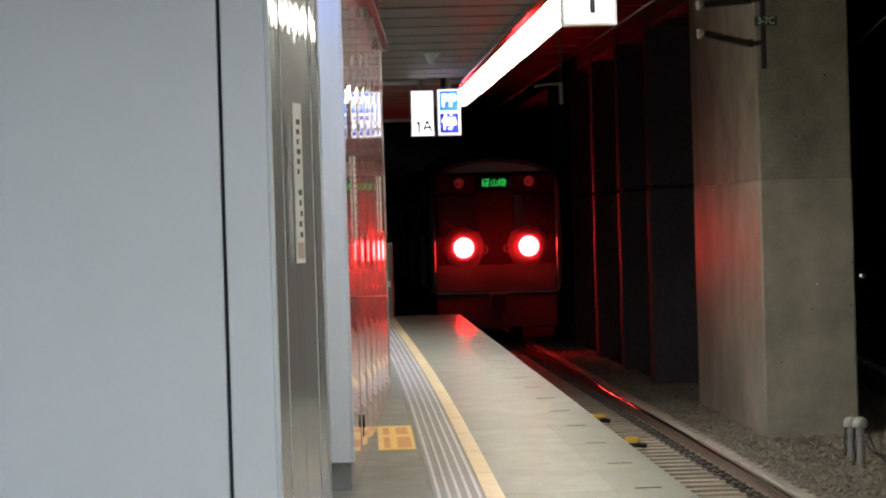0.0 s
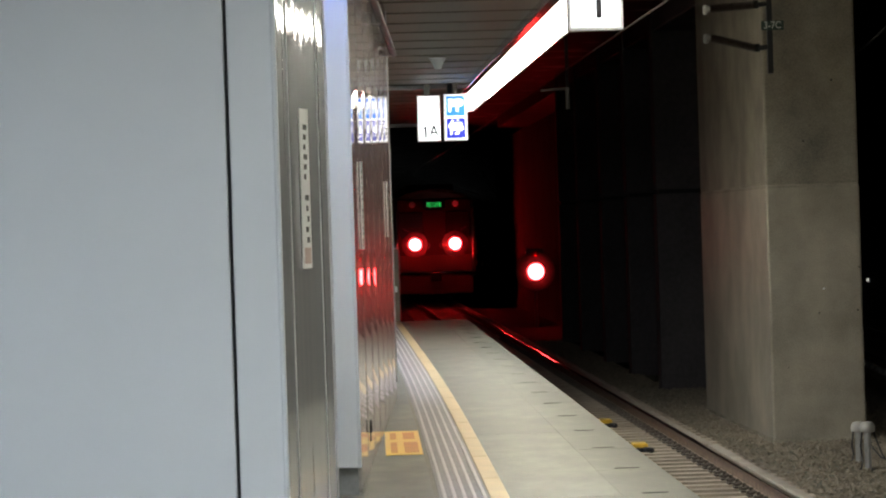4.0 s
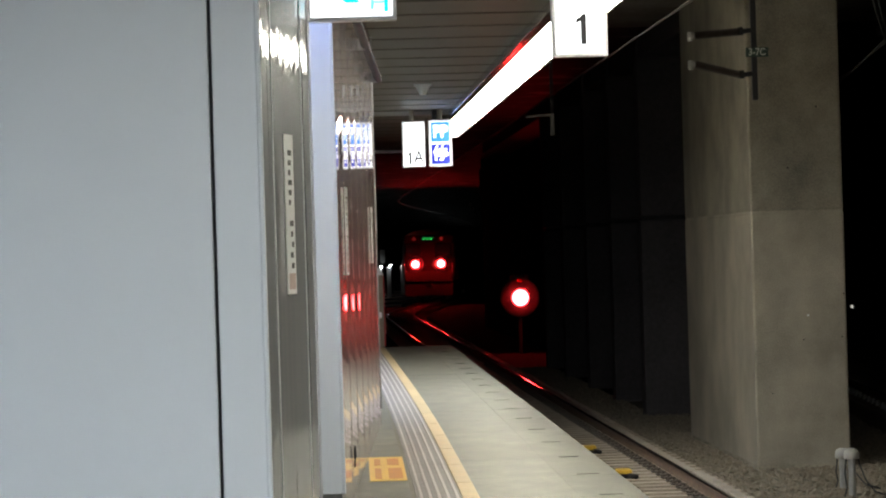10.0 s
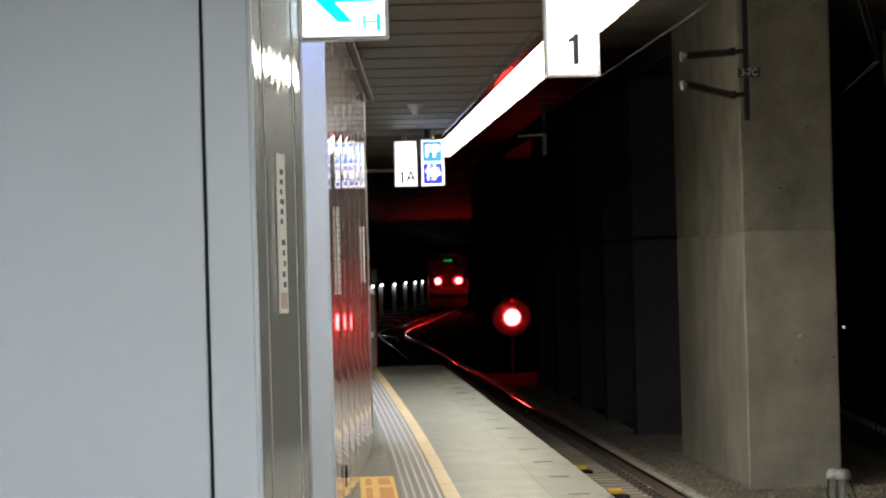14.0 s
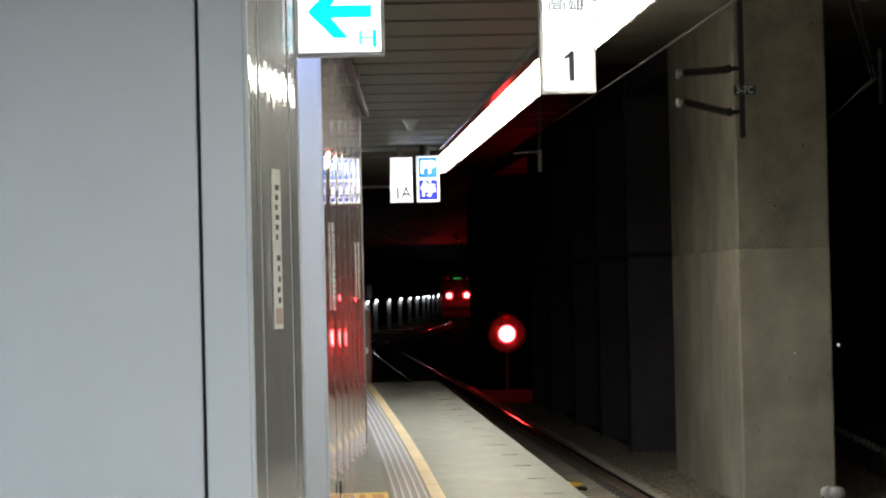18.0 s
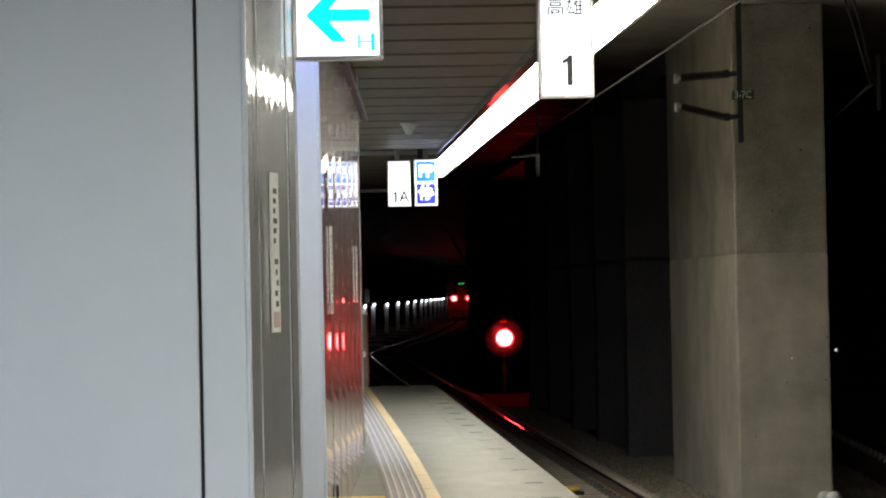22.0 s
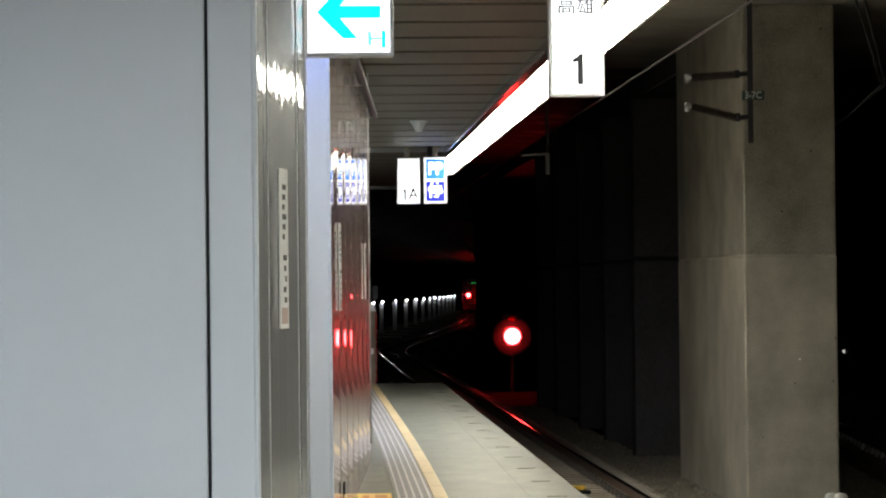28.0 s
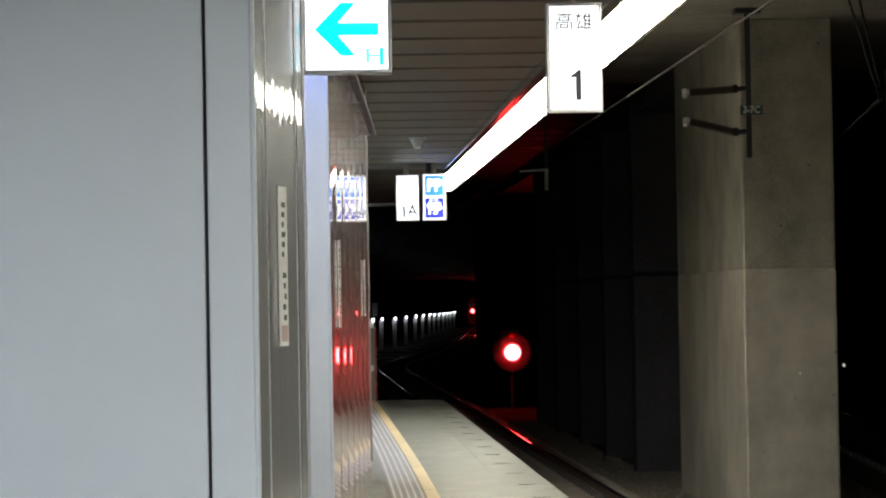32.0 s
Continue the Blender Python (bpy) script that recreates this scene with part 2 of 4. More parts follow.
# Grey of the dishes added behind the tail lamps to show a halo.
HALO_DISH = material("halo_dish_grey", (0.13, 0.11, 0.11), 0.6, var=0.12, scale=4, bump=0.05)
# Grey chosen to catch the signal's light as a halo round the lens.
HALO_PAINT = material("halo_catching_grey", (0.19, 0.16, 0.16), 0.7, var=0.15, scale=3, bump=0.05)
CONCRETE_UPPER = material("darker_upper_concrete", (0.315, 0.284, 0.222), 0.55, var=0.28, scale=1.3, fine=70, bump=0.12, depth=0.006, rough_var=0.08)
STAINED = material("damp_stained_concrete", (0.355, 0.32, 0.252), 0.7, var=0.3, scale=1.6, fine=20, bump=0.3)
ROOFM = material("roof_slab_concrete", (0.32, 0.29, 0.25), 0.9, spec=0.06, var=0.2, scale=0.7, fine=14, bump=0.2)
RED_GLASS = material("red_lamp_glass", (0.25, 0.01, 0.01), 0.15, var=0.05, bump=0)


# ---- mesh helpers ----
def box(bm, x0, x1, y0, y1, z0, z1, bevel=0.0, m=None):
    r = bmesh.ops.create_cube(bm, size=1.0)
    mat = Matrix.Translation(((x0 + x1) / 2, (y0 + y1) / 2, (z0 + z1) / 2)) @ Matrix.Diagonal((x1 - x0, y1 - y0, z1 - z0, 1))
    bmesh.ops.transform(bm, matrix=(m @ mat if m else mat), verts=r["verts"])
    if bevel:
        es = list({e for v in r["verts"] for e in v.link_edges})
        bmesh.ops.bevel(bm, geom=es, offset=bevel, segments=2, affect="EDGES", profile=0.5)


def rod(bm, a, b, r, seg=12, r2=None):
    a, b = Vector(a), Vector(b)
    d = b - a
    m = Matrix.Translation((a + b) / 2) @ d.to_track_quat("Z", "Y").to_matrix().to_4x4()
    bmesh.ops.create_cone(bm, cap_ends=True, segments=seg, radius1=r, radius2=r if r2 is None else r2, depth=d.length, matrix=m)


def tube(bm, pts, r, seg=8):
    """A bent round rod through the points."""
    pts = [Vector(p) for p in pts]
    rings = []
    for i, p in enumerate(pts):
        d = (pts[min(i + 1, len(pts) - 1)] - pts[max(i - 1, 0)]).normalized()
        q = d.to_track_quat("Z", "Y")
        rings.append([bm.verts.new(p + q @ Vector((r * math.cos(2 * math.pi * k / seg), r * math.sin(2 * math.pi * k / seg), 0))) for k in range(seg)])
    for a, b in zip(rings, rings[1:]):
        for k in range(seg):
            bm.faces.new((a[k], a[(k + 1) % seg], b[(k + 1) % seg], b[k]))
    bm.faces.new(rings[0][::-1])
    bm.faces.new(rings[-1])
    bmesh.ops.recalc_face_normals(bm, faces=bm.faces)


def ball(bm, c, r, u=16, v=10, squash=(1, 1, 1)):
    bmesh.ops.create_uvsphere(bm, u_segments=u, v_segments=v, radius=r, matrix=Matrix.Translation(c) @ Matrix.Diagonal((*squash, 1)))


def lathe(bm, profile, m=None, seg=20, ring=False):
    """Turn a profile of (radius, height) about the z axis; ring: close the profile on itself."""
    rings = []
    for r, z in profile:
        rings.append([bm.verts.new((r * math.cos(2 * math.pi * i / seg), r * math.sin(2 * math.pi * i / seg), z)) for i in range(seg)])
    for a, b in zip(rings, rings[1:]):
        for i in range(seg):
            bm.faces.new((a[i], a[(i + 1) % seg], b[(i + 1) % seg], b[i]))
    if ring:
        for i in range(seg):
            bm.faces.new((rings[-1][i], rings[-1][(i + 1) % seg], rings[0][(i + 1) % seg], rings[0][i]))
    else:
        for loop in (rings[0], rings[-1]):
            if loop[0].co.xy.length > 1e-6:
                bm.faces.new(loop)
    bmesh.ops.recalc_face_normals(bm, faces=bm.faces)
    if m:
        bmesh.ops.transform(bm, matrix=m, verts=[v for loop in rings for v in loop])


def mesh_of(name, bm, mat, smooth=False):
    me = bpy.data.meshes.new(name)
    bm.to_mesh(me)
    bm.free()
    me.materials.append(mat)
    if smooth:
        for p in me.polygons:
            p.use_smooth = True
    return me


def part(name, bm, mat, parent=None, label="", smooth=False):
    ob = new(name, mesh_of(name, bm, mat, smooth))
    ob.parent = parent
    if label:
        ob["label"] = label
    return ob


def quick(name, mat, parent, *args, bevel=0.0, label=""):
    """One box-shaped part."""
    bm = bmesh.new()
    box(bm, *args, bevel=bevel)
    return part(name, bm, mat, parent, label)


def thing(name, at=(0, 0, 0), label="", category="", group="", kind="", turn=0.0):
    ob = new(name)
    ob.empty_display_size = 0.1
    ob.matrix_basis = pose(*at, 0, 0, turn)
    return tagged(ob, label, category, group, kind)


def lettering(name, text, size, mat, parent, m, extrude=0.002, spacing=1.0, label="", bold=0.0, wide=1.0):
    """Flat letters in the built-in font, as a mesh part; they stand in the xz plane and face -y."""
    cu = bpy.data.curves.new(name, "FONT")
    cu.body, cu.size, cu.extrude, cu.align_x, cu.align_y = text, size, extrude, "CENTER", "CENTER"
    cu.space_character, cu.offset = spacing, bold
    tmp = new(name + "_curve", cu)
    me = bpy.data.meshes.new_from_object(tmp.evaluated_get(bpy.context.evaluated_depsgraph_get()))
    bpy.data.objects.remove(tmp)
    me.transform(m @ pose(0, 0, 0, 90) @ Matrix.Diagonal((wide, 1, 1, 1)))
    me.materials.clear()
    me.materials.append(mat)
    ob = new(name, me)
    ob.parent = parent
    if label:
        ob["label"] = label
    return ob


def smooth_line(points, y):
    """Value of a smooth curve through (y, x) points."""
    if y <= points[0][0]:
        return points[0][1] + (y - points[0][0]) * (points[1][1] - points[0][1]) / (points[1][0] - points[0][0])
    for i in range(len(points) - 1):
        if y <= points[i + 1][0]:
            y0, x0 = points[i]
            y1, x1 = points[i + 1]
            s = (x1 - x0) / (y1 - y0)
            sa = s if i == 0 else (s + (x0 - points[i - 1][1]) / (y0 - points[i - 1][0])) / 2
            sb = s if i + 2 >= len(points) else (s + (points[i + 2][1] - x1) / (points[i + 2][0] - y1)) / 2
            u, h = (y - y0) / (y1 - y0), y1 - y0
            return (2 * u**3 - 3 * u**2 + 1) * x0 + (u**3 - 2 * u**2 + u) * h * sa + (3 * u**2 - 2 * u**3) * x1 + (u**3 - u**2) * h * sb
    return points[-1][1] + (y - points[-1][0]) * (points[-1][1] - points[-2][1]) / (points[-1][0] - points[-2][0])


# ---- plan ----
RAIL_Z, GROUND_Z, CEIL_Z, ROOF_Z = -1.15, -1.37, 2.86, 4.54
END_Y = 40.3                                   # end of the platform
EDGE = [(-20, 1.56), (13, 1.632), (21, 1.695), (29.6, 1.752), (40.3, 1.831)]
YELR = [(-20, 0.55), (8, 0.72), (13.3, 0.788), (16.1, 0.822), (21.4, 0.876), (25.7, 0.902), (40.3, 0.925)]
TRACK = [(-20, 3.39), (50, 3.365), (75, 3.365), (90, 3.335), (104, 3.335), (117, 3.37), (124, 3.66), (132, 4.25), (140, 4.96), (148, 5.72), (170, 7.72),
         (194, 9.71), (222, 11.86), (250, 13.72), (274, 15.26), (321, 18.26), (359, 20.86), (430, 25.6), (560, 34.3)]
GAUGE = 0.535                                  # centre of the track to the middle of a rail head


def wall_x(y):
    return -0.508 + 0.0445 * y


def ribbon(bm, ys, left, right, z0, z1):
    """A strip with a rectangular section along y; left and right give its x."""
    rows = []
    for y in ys:
        a, b = left(y), right(y)
        rows.append([bm.verts.new(p) for p in ((a, y, z0), (b, y, z0), (b, y, z1), (a, y, z1))])
    for p, q in zip(rows, rows[1:]):
        for i in range(4):
            bm.faces.new((p[i], p[(i + 1) % 4], q[(i + 1) % 4], q[i]))
    bm.faces.new(rows[0])
    bm.faces.new(rows[-1][::-1])
    bmesh.ops.recalc_face_normals(bm, faces=bm.faces)


def steps(a, b, d):
    n = max(1, round((b - a) / d))
    return [a + (b - a) * i / n for i in range(n + 1)]


def edge_x(y):
    return smooth_line(EDGE, y)


def yel_x(y):
    return smooth_line(YELR, y)


def track_x(y):
    return smooth_line(TRACK, y)


# ---- shell of the tunnel ----
ground = tagged(quick("ground", BALLAST, None, -14, 48, -32, 560, GROUND_Z - 0.4, GROUND_Z), "grey crushed stone bed under the tracks", "ground", kind="structure")
# Thin dark sheet laid where the signal would light the ground red.
tagged(quick("track_bed", DARK_BED, None, -13.9, 47.9, 52.0, 559.9, GROUND_Z + 0.002, GROUND_Z + 0.010), "dark sheet over the far stone bed, painting out the signal's red light", "ground", kind="structure")
tagged(quick("wall_east", CONCRETE_DARK, None, 48, 48.5, -32, 560, GROUND_Z, ROOF_Z), "concrete tunnel wall, painted dark for shade", "wall", kind="structure")
tagged(quick("wall_west", CONCRETE_DARK, None, -14.5, -14, -32, 560, GROUND_Z, ROOF_Z), "concrete tunnel wall, painted dark for shade", "wall", kind="structure")
tagged(quick("wall_south", CONCRETE_DARK, None, -14.5, 48.5, -32.5, -32, GROUND_Z, ROOF_Z), "dark concrete wall behind the platform", "wall", kind="structure")
tagged(quick("wall_north", CONCRETE_DARK, None, -14.5, 48.5, 560, 560.5, GROUND_Z, ROOF_Z), "dark concrete wall at the tunnel's end", "wall", kind="structure")
# Darker than the near slab, so the red lamps hardly show on it.
tagged(quick("ceiling_tunnel_far", ROOF_FAR, None, -14.5, 48.5, 44.0, 560.5, ROOF_Z, ROOF_Z + 0.4), "far tunnel roof, painted dark for shade", "ceiling", kind="structure")
tagged(quick("ceiling_tunnel", ROOFM, None, -14.5, 48.5, -32.5, 44.0, ROOF_Z, ROOF_Z + 0.4), "dark concrete tunnel roof slab", "ceiling", kind="structure")
tagged(quick("wall_track_side", CONCRETE_DARK, None, 13.0, 13.4, -32, 96, GROUND_Z, ROOF_Z), "dark concrete side wall beyond the second track", "wall", kind="structure")

# ---- platform ----
bm = bmesh.new()
ribbon(bm, steps(-32, END_Y, 2.0), lambda y: -9.0, lambda y: edge_x(y) - 0.03, GROUND_Z, -0.004)
platform = tagged(part("platform", bm, GROUT), "pale grey stone-tiled station platform", "platform", kind="structure")

# ceiling over the platform: broad metal strips across, with dark joints
CEIL_END, CEIL_X = 45.4, 1.605
bm = bmesh.new()
box(bm, -9, CEIL_X, CEIL_END - 0.225, CEIL_END, CEIL_Z, CEIL_Z + 0.04, bevel=0.008)
y = CEIL_END - 0.36
while y > -31:
    box(bm, -9, CEIL_X, y - 0.96, y, CEIL_Z, CEIL_Z + 0.04, bevel=0.008)
    y -= 1.095
tagged(part("ceiling", bm, CEIL), "brown-grey metal strip ceiling with dark joints", "ceiling", kind="structure")
# Near-black sheet stands in for the shade inside the joints.
tagged(quick("ceiling_backing", SEAM, None, -9, CEIL_X, -32, CEIL_END, CEIL_Z + 0.06, CEIL_Z + 0.12), "near-black sheet over the ceiling strips, darkening their joints", "ceiling", kind="structure")
tagged(quick("trim", ALU, None, -9, CEIL_X, CEIL_END + 0.01, CEIL_END + 0.06, CEIL_Z - 0.05, CEIL_Z + 0.12, bevel=0.006), "pale metal edge of the ceiling", "trim", kind="structure")
tagged(quick("trim", ALU, None, -2, CEIL_X, 33.2, 33.32, CEIL_Z - 0.05, CEIL_Z - 0.004, bevel=0.006), "pale metal rail across the ceiling", "trim", kind="structure")


def platform_light(y0, y1, glow):
    lamp = thing("strip_light", (0, y0, CEIL_Z - 0.05), "long white fluorescent strip light over the platform edge", "light", "strip lights")
    n = y1 - y0
    quick("housing", ALU, lamp, 1.640, 1.936, 0, n, 0.0, 0.09, bevel=0.008)
    # Glowing side out of view, added to light the piers and roof slab.
    quick("side_glow", glow, lamp, 1.938, 1.95, 0.01, n - 0.01, 0.004, 0.080, label="unseen glowing outer side, added to light the piers")
    quick("diffuser", glow, lamp, 1.639, 1.94, 0.01, n - 0.01, -0.024, -0.002)
    quick("inner_rim", FASCIA, lamp, 1.556, 1.636, 0, n, -0.028, 0.049, bevel=0.010, label="polished metal edge bar")
    bm = bmesh.new()
    rod(bm, (1.953, 0, -0.022), (1.953, n, -0.022), 0.010, 16)
    part("outer_rim", bm, FASCIA, lamp, "polished round edge bar", smooth=True)
    for k in range(int(n / 1.1)):
        quick("louvre", DARKMETAL, lamp, 1.639, 1.94, 0.5 + 1.1 * k, 0.516 + 1.1 * k, -0.032, -0.0245)
    return lamp


STRIP_END = 35.6
# End lamp dimmed so less light reaches the pier's far side.
platform_light(STRIP_END + 0.02, 39.2, DIM_GLOW)
for k in range(9):
    platform_light(STRIP_END - 7.2 * (k + 1) + 0.02, STRIP_END - 7.2 * k, TUBE_GLOW)


# Ceiling lights out of view, added to light the columns and the floor.
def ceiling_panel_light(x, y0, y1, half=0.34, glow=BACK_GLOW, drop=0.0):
    lamp = thing("ceiling_light", (x, y0, CEIL_Z - drop), "unseen cool white ceiling light, added over the platform", "light", "ceiling lights")
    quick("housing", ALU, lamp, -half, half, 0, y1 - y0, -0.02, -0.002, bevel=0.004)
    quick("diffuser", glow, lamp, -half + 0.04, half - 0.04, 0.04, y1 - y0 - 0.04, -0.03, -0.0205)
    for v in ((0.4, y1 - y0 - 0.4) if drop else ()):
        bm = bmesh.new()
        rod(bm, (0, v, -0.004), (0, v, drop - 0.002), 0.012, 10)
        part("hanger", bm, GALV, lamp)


# Rows behind the camera, hung low so they reach the pier's top.
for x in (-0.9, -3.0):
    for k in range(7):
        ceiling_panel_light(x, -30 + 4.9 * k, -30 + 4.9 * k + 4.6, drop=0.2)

# Unseen panels added between and behind the columns.
ceiling_panel_light(-1.2, 11.5, 13.7, glow=SOFT_GLOW)
# Unseen blue panel, added to tint the column's front from above.
ceiling_panel_light(-0.20, 13.70, 13.95, 0.25, BLUE_FILL)
for k in range(2):
    ceiling_panel_light(-1.6, 23.0 + 5.4 * k, 27.6 + 5.4 * k)


# ---- clad columns on the platform ----
def dished_panel(col, mat, y0, y1, z0, z1, dish):
    """A thin polished panel that is slightly hollow along its length."""
    bm = bmesh.new()
    front, back = [], []
    for k in range(13):
        u = k / 12
        y, x = y0 + (y1 - y0) * u, -4 * dish * u * (1 - u)
        front.append([bm.verts.new((x, y, z)) for z in (z0, z1)])
        back.append([bm.verts.new((-0.015, y, z)) for z in (z0, z1)])
    for p, q in zip(front, front[1:]):
        bm.faces.new((p[0], q[0], q[1], p[1])).smooth = True
    for p, q in zip(back, back[1:]):
        bm.faces.new((p[0], p[1], q[1], q[0]))
    for i in (0, -1):
        bm.faces.new((front[i][0], front[i][1], back[i][1], back[i][0]))
    bmesh.ops.recalc_face_normals(bm, faces=bm.faces)
    part("side_panel", bm, mat, col, "mirror-polished metal side panel")


def clad_column(y0, y1, width, label, seams=(), plinth=0.13, group="clad columns", side=PANEL_GLOSS, skew=0.0445, trim=True):
    """A column cased in metal panels. The skew of its long side is fitted to the camera's view."""
    ang = math.degrees(math.atan(skew))
    col = thing("clad_column", (wall_x(y0), y0, 0), label, "column", group, turn=-ang)
    n = (y1 - y0) / math.cos(radians(ang))
    # local axes: y along the side, x across (negative into the column), side face at x = 0
    quick("plinth", PLINTH, col, -width + 0.01, -0.012, 0.03, n - 0.02, 0, plinth, bevel=0.004)
    quick("core", SEAM, col, -width + 0.02, -0.02, 0.02, n - 0.02, plinth, CEIL_Z - 0.01)
    edges = [0.0, *seams, width]
    for a, b in zip(edges, edges[1:]):
        quick("front_panel", PANEL, col, -b + 0.005, -a - (0.005 if a else 0.0), 0.0, 0.02, plinth, CEIL_Z - 0.005, bevel=0.004, label="smooth pale grey metal panel")
    parts = max(1, round(n / (1.1 if side is PANEL_GLOSS else 2.8)))
    for k in range(parts):
        a, b = n * k / parts, n * (k + 1) / parts
        if side is PANEL_GLOSS:
            dished_panel(col, side, a + (0.022 if k == 0 else 0.0015), b - 0.0015, 0.012, CEIL_Z - 0.005, 0.0015 + 0.0004 * (k % 3 - 1))
        else:
            quick("side_panel", side, col, -0.02, 0.0, a + 0.022, b - 0.0015, plinth, CEIL_Z - 0.005, bevel=0.003, label="satin grey metal side panel")
        for u in ((0.18, 0.79) if side is PANEL_SIDE else ()):
            quick("rib", PANEL, col, 0.0005, 0.003, a + (b - a) * u, a + (b - a) * u + 0.02, plinth + 0.01, CEIL_Z - 0.01)
    quick("corner_trim", PANEL, col, -0.012, 0.003, -0.004, 0.018, plinth, CEIL_Z - 0.006, bevel=0.004)
    if trim:
        quick("end_trim", ALU, col, -0.012, 0.006, n - 0.003, n + 0.02, plinth, CEIL_Z - 0.006, bevel=0.003, label="pale metal corner trim")
    return col, ang


# Turned further, so the strip's reflection sits right from the camera.
col_a, ANG = clad_column(8.33, 10.27, 2.5, "light grey metal-clad column with a dark vertical joint", seams=(0.140, 0.98, 1.8), side=PANEL_SIDE, skew=0.070)
col_b, ANG = clad_column(14.0, 21.75, 1.6, "light grey metal-clad column with mirror-polished long side", seams=(0.8,))


def notice(at, z0, z1, w=0.128, x=None):
    """A white plate with small print on a column's side, turned on a wedge to suit the camera's view."""
    sign = thing("notice_plate", ((wall_x(at) if x is None else x) + 0.006, at, z0), "white notice plate with small black print on a column", "sign", "column notices", turn=-11.7)
    h = z1 - z0
    quick("plate", LABEL, sign, -0.004, 0.0, 0, w, 0, h, bevel=0.001)
    quick("wedge", LABEL, sign, -0.12 * w, -0.0045, 0.55 * w, 0.95 * w, 0.01, h - 0.01)
    for k in range(6):
        quick("print_bar", INK, sign, 0.0002, 0.0012, 0.33 * w, (0.74 - 0.09 * (k % 3)) * w, h * (0.90 - 0.062 * k) - 0.016, h * (0.90 - 0.062 * k))
    for k in range(5):
        quick("print_bar", INK, sign, 0.0002, 0.0012, (0.39 + 0.09 * (k % 3)) * w, (0.78 - 0.09 * (k % 2)) * w, h * (0.46 - 0.066 * k) - 0.017, h * (0.46 - 0.066 * k))
    quick("print_bar", PRINT_GREY, sign, 0.0002, 0.0012, 0.16 * w, 0.86 * w, h * 0.03, h * 0.13)
    return sign


notice(9.053, 1.139, 1.630, 0.123, x=-0.0865)
notice(15.0, 1.155, 1.60, 0.06)
notice(20.2, 1.20, 1.58, 0.05)

# dark rail along the head of the far columns
bm = bmesh.new()
pts = [(wall_x(y) + 0.05, y, 2.56 - 0.004 * (y - 14)) for y in (14.6, 16.5, 18.5, 20.5, 21.6)]
tube(bm, pts, 0.026, 14)
rail_top = thing("wall_rail", (0, 0, 0), "dark metal rail along the top of the columns", "rail")
part("bar", bm, NAVY, rail_top, smooth=True)
for yy in (15.2, 18.2, 21.4):
    quick("bracket", ALU, rail_top, wall_x(yy) + 0.001, wall_x(yy) + 0.05, yy - 0.02, yy + 0.02, 2.53 - 0.004 * (yy - 14), 2.60 - 0.004 * (yy - 14), bevel=0.004)

# black stop on the foot of the column
stop = thing("door_stop", (wall_x(15.3) + 0.004, 15.3, 0.20), "small black rubber stop on the column's foot", "door stop", turn=-ANG)
bm = bmesh.new()
rod(bm, (0, 0, 0.04), (0.012, 0, 0.04), 0.034, 18)
part("pad", bm, RUBBER, stop, smooth=True)
quick("stem", RUBBER, stop, 0.0, 0.006, -0.012, 0.012, -0.04, 0.04, bevel=0.003)


# ---- hanging signs ----
def sign_box(name, x0, x1, y, z0, z1, depth, label, group="", hang=(0.2, 0.8), face=None, up=CEIL_Z, pipe=0.013):
    s = thing(name, ((x0 + x1) / 2, y, z0), label, "sign", group)
    w, h = x1 - x0, z1 - z0
    quick("case", ALU, s, -w / 2, w / 2, 0.006, depth, 0, h, bevel=0.006)
    r = 0.016
    for a, b, c, d in ((-w / 2, w / 2, 0, r), (-w / 2, w / 2, h - r, h), (-w / 2, -w / 2 + r, r, h - r), (w / 2 - r, w / 2, r, h - r)):
        quick("frame_bar", ALU, s, a, b, -0.004, 0.0055, c, d, bevel=0.002)
    if face:
        quick("face", face, s, -w / 2 + r, w / 2 - r, 0.0, 0.005, r, h - r)
    for u in hang:
        bm = bmesh.new()
        rod(bm, (-w / 2 + w * u, depth / 2, h - 0.002), (-w / 2 + w * u, depth / 2, up - z0), pipe, 12)
        rod(bm, (-w / 2 + w * u, depth / 2, up - z0 - 0.012), (-w / 2 + w * u, depth / 2, up - z0 - 0.001), 0.035, 16)
        part("hanger", bm, HANG, s, smooth=False)
    return s, w, h


s, w, h = sign_box("exit_sign", -0.001, 0.378, 12.5, 2.243, 2.63, 0.10, "lit white hanging sign with a cyan arrow", face=SIGN_GLOW)
quick("back_face", SIGN_GLOW, s, -w / 2 + 0.016, w / 2 - 0.016, 0.1005, 0.105, 0.016, h - 0.016, label="lit white rear face")
bm = bmesh.new()
ax0, ax1, az = -0.135, 0.135, 0.187
outline = [(ax0, 0), (ax0 + 0.11, 0.112), (ax0 + 0.172, 0.112), (ax0 + 0.098, 0.026), (ax1, 0.026), (ax1, -0.026), (ax0 + 0.098, -0.026), (ax0 + 0.172, -0.112), (ax0 + 0.11, -0.112)]
front = [bm.verts.new((x, -0.004, az + z)) for x, z in outline]
bm.faces.new(front[::-1])
ext = bmesh.ops.extrude_face_region(bm, geom=list(bm.faces))
bmesh.ops.translate(bm, vec=(0, 0.0035, 0), verts=[v for v in ext["geom"] if isinstance(v, bmesh.types.BMVert)])
bmesh.ops.recalc_face_normals(bm, faces=bm.faces)
part("arrow", bm, SIGN_CYAN, s, "cyan arrow")
quick("print_bar", SIGN_PALE, s, 0.080, 0.095, -0.003, -0.0005, 0.045, 0.105)
quick("print_bar", SIGN_CYAN, s, 0.138, 0.155, -0.003, -0.0005, 0.035, 0.108)
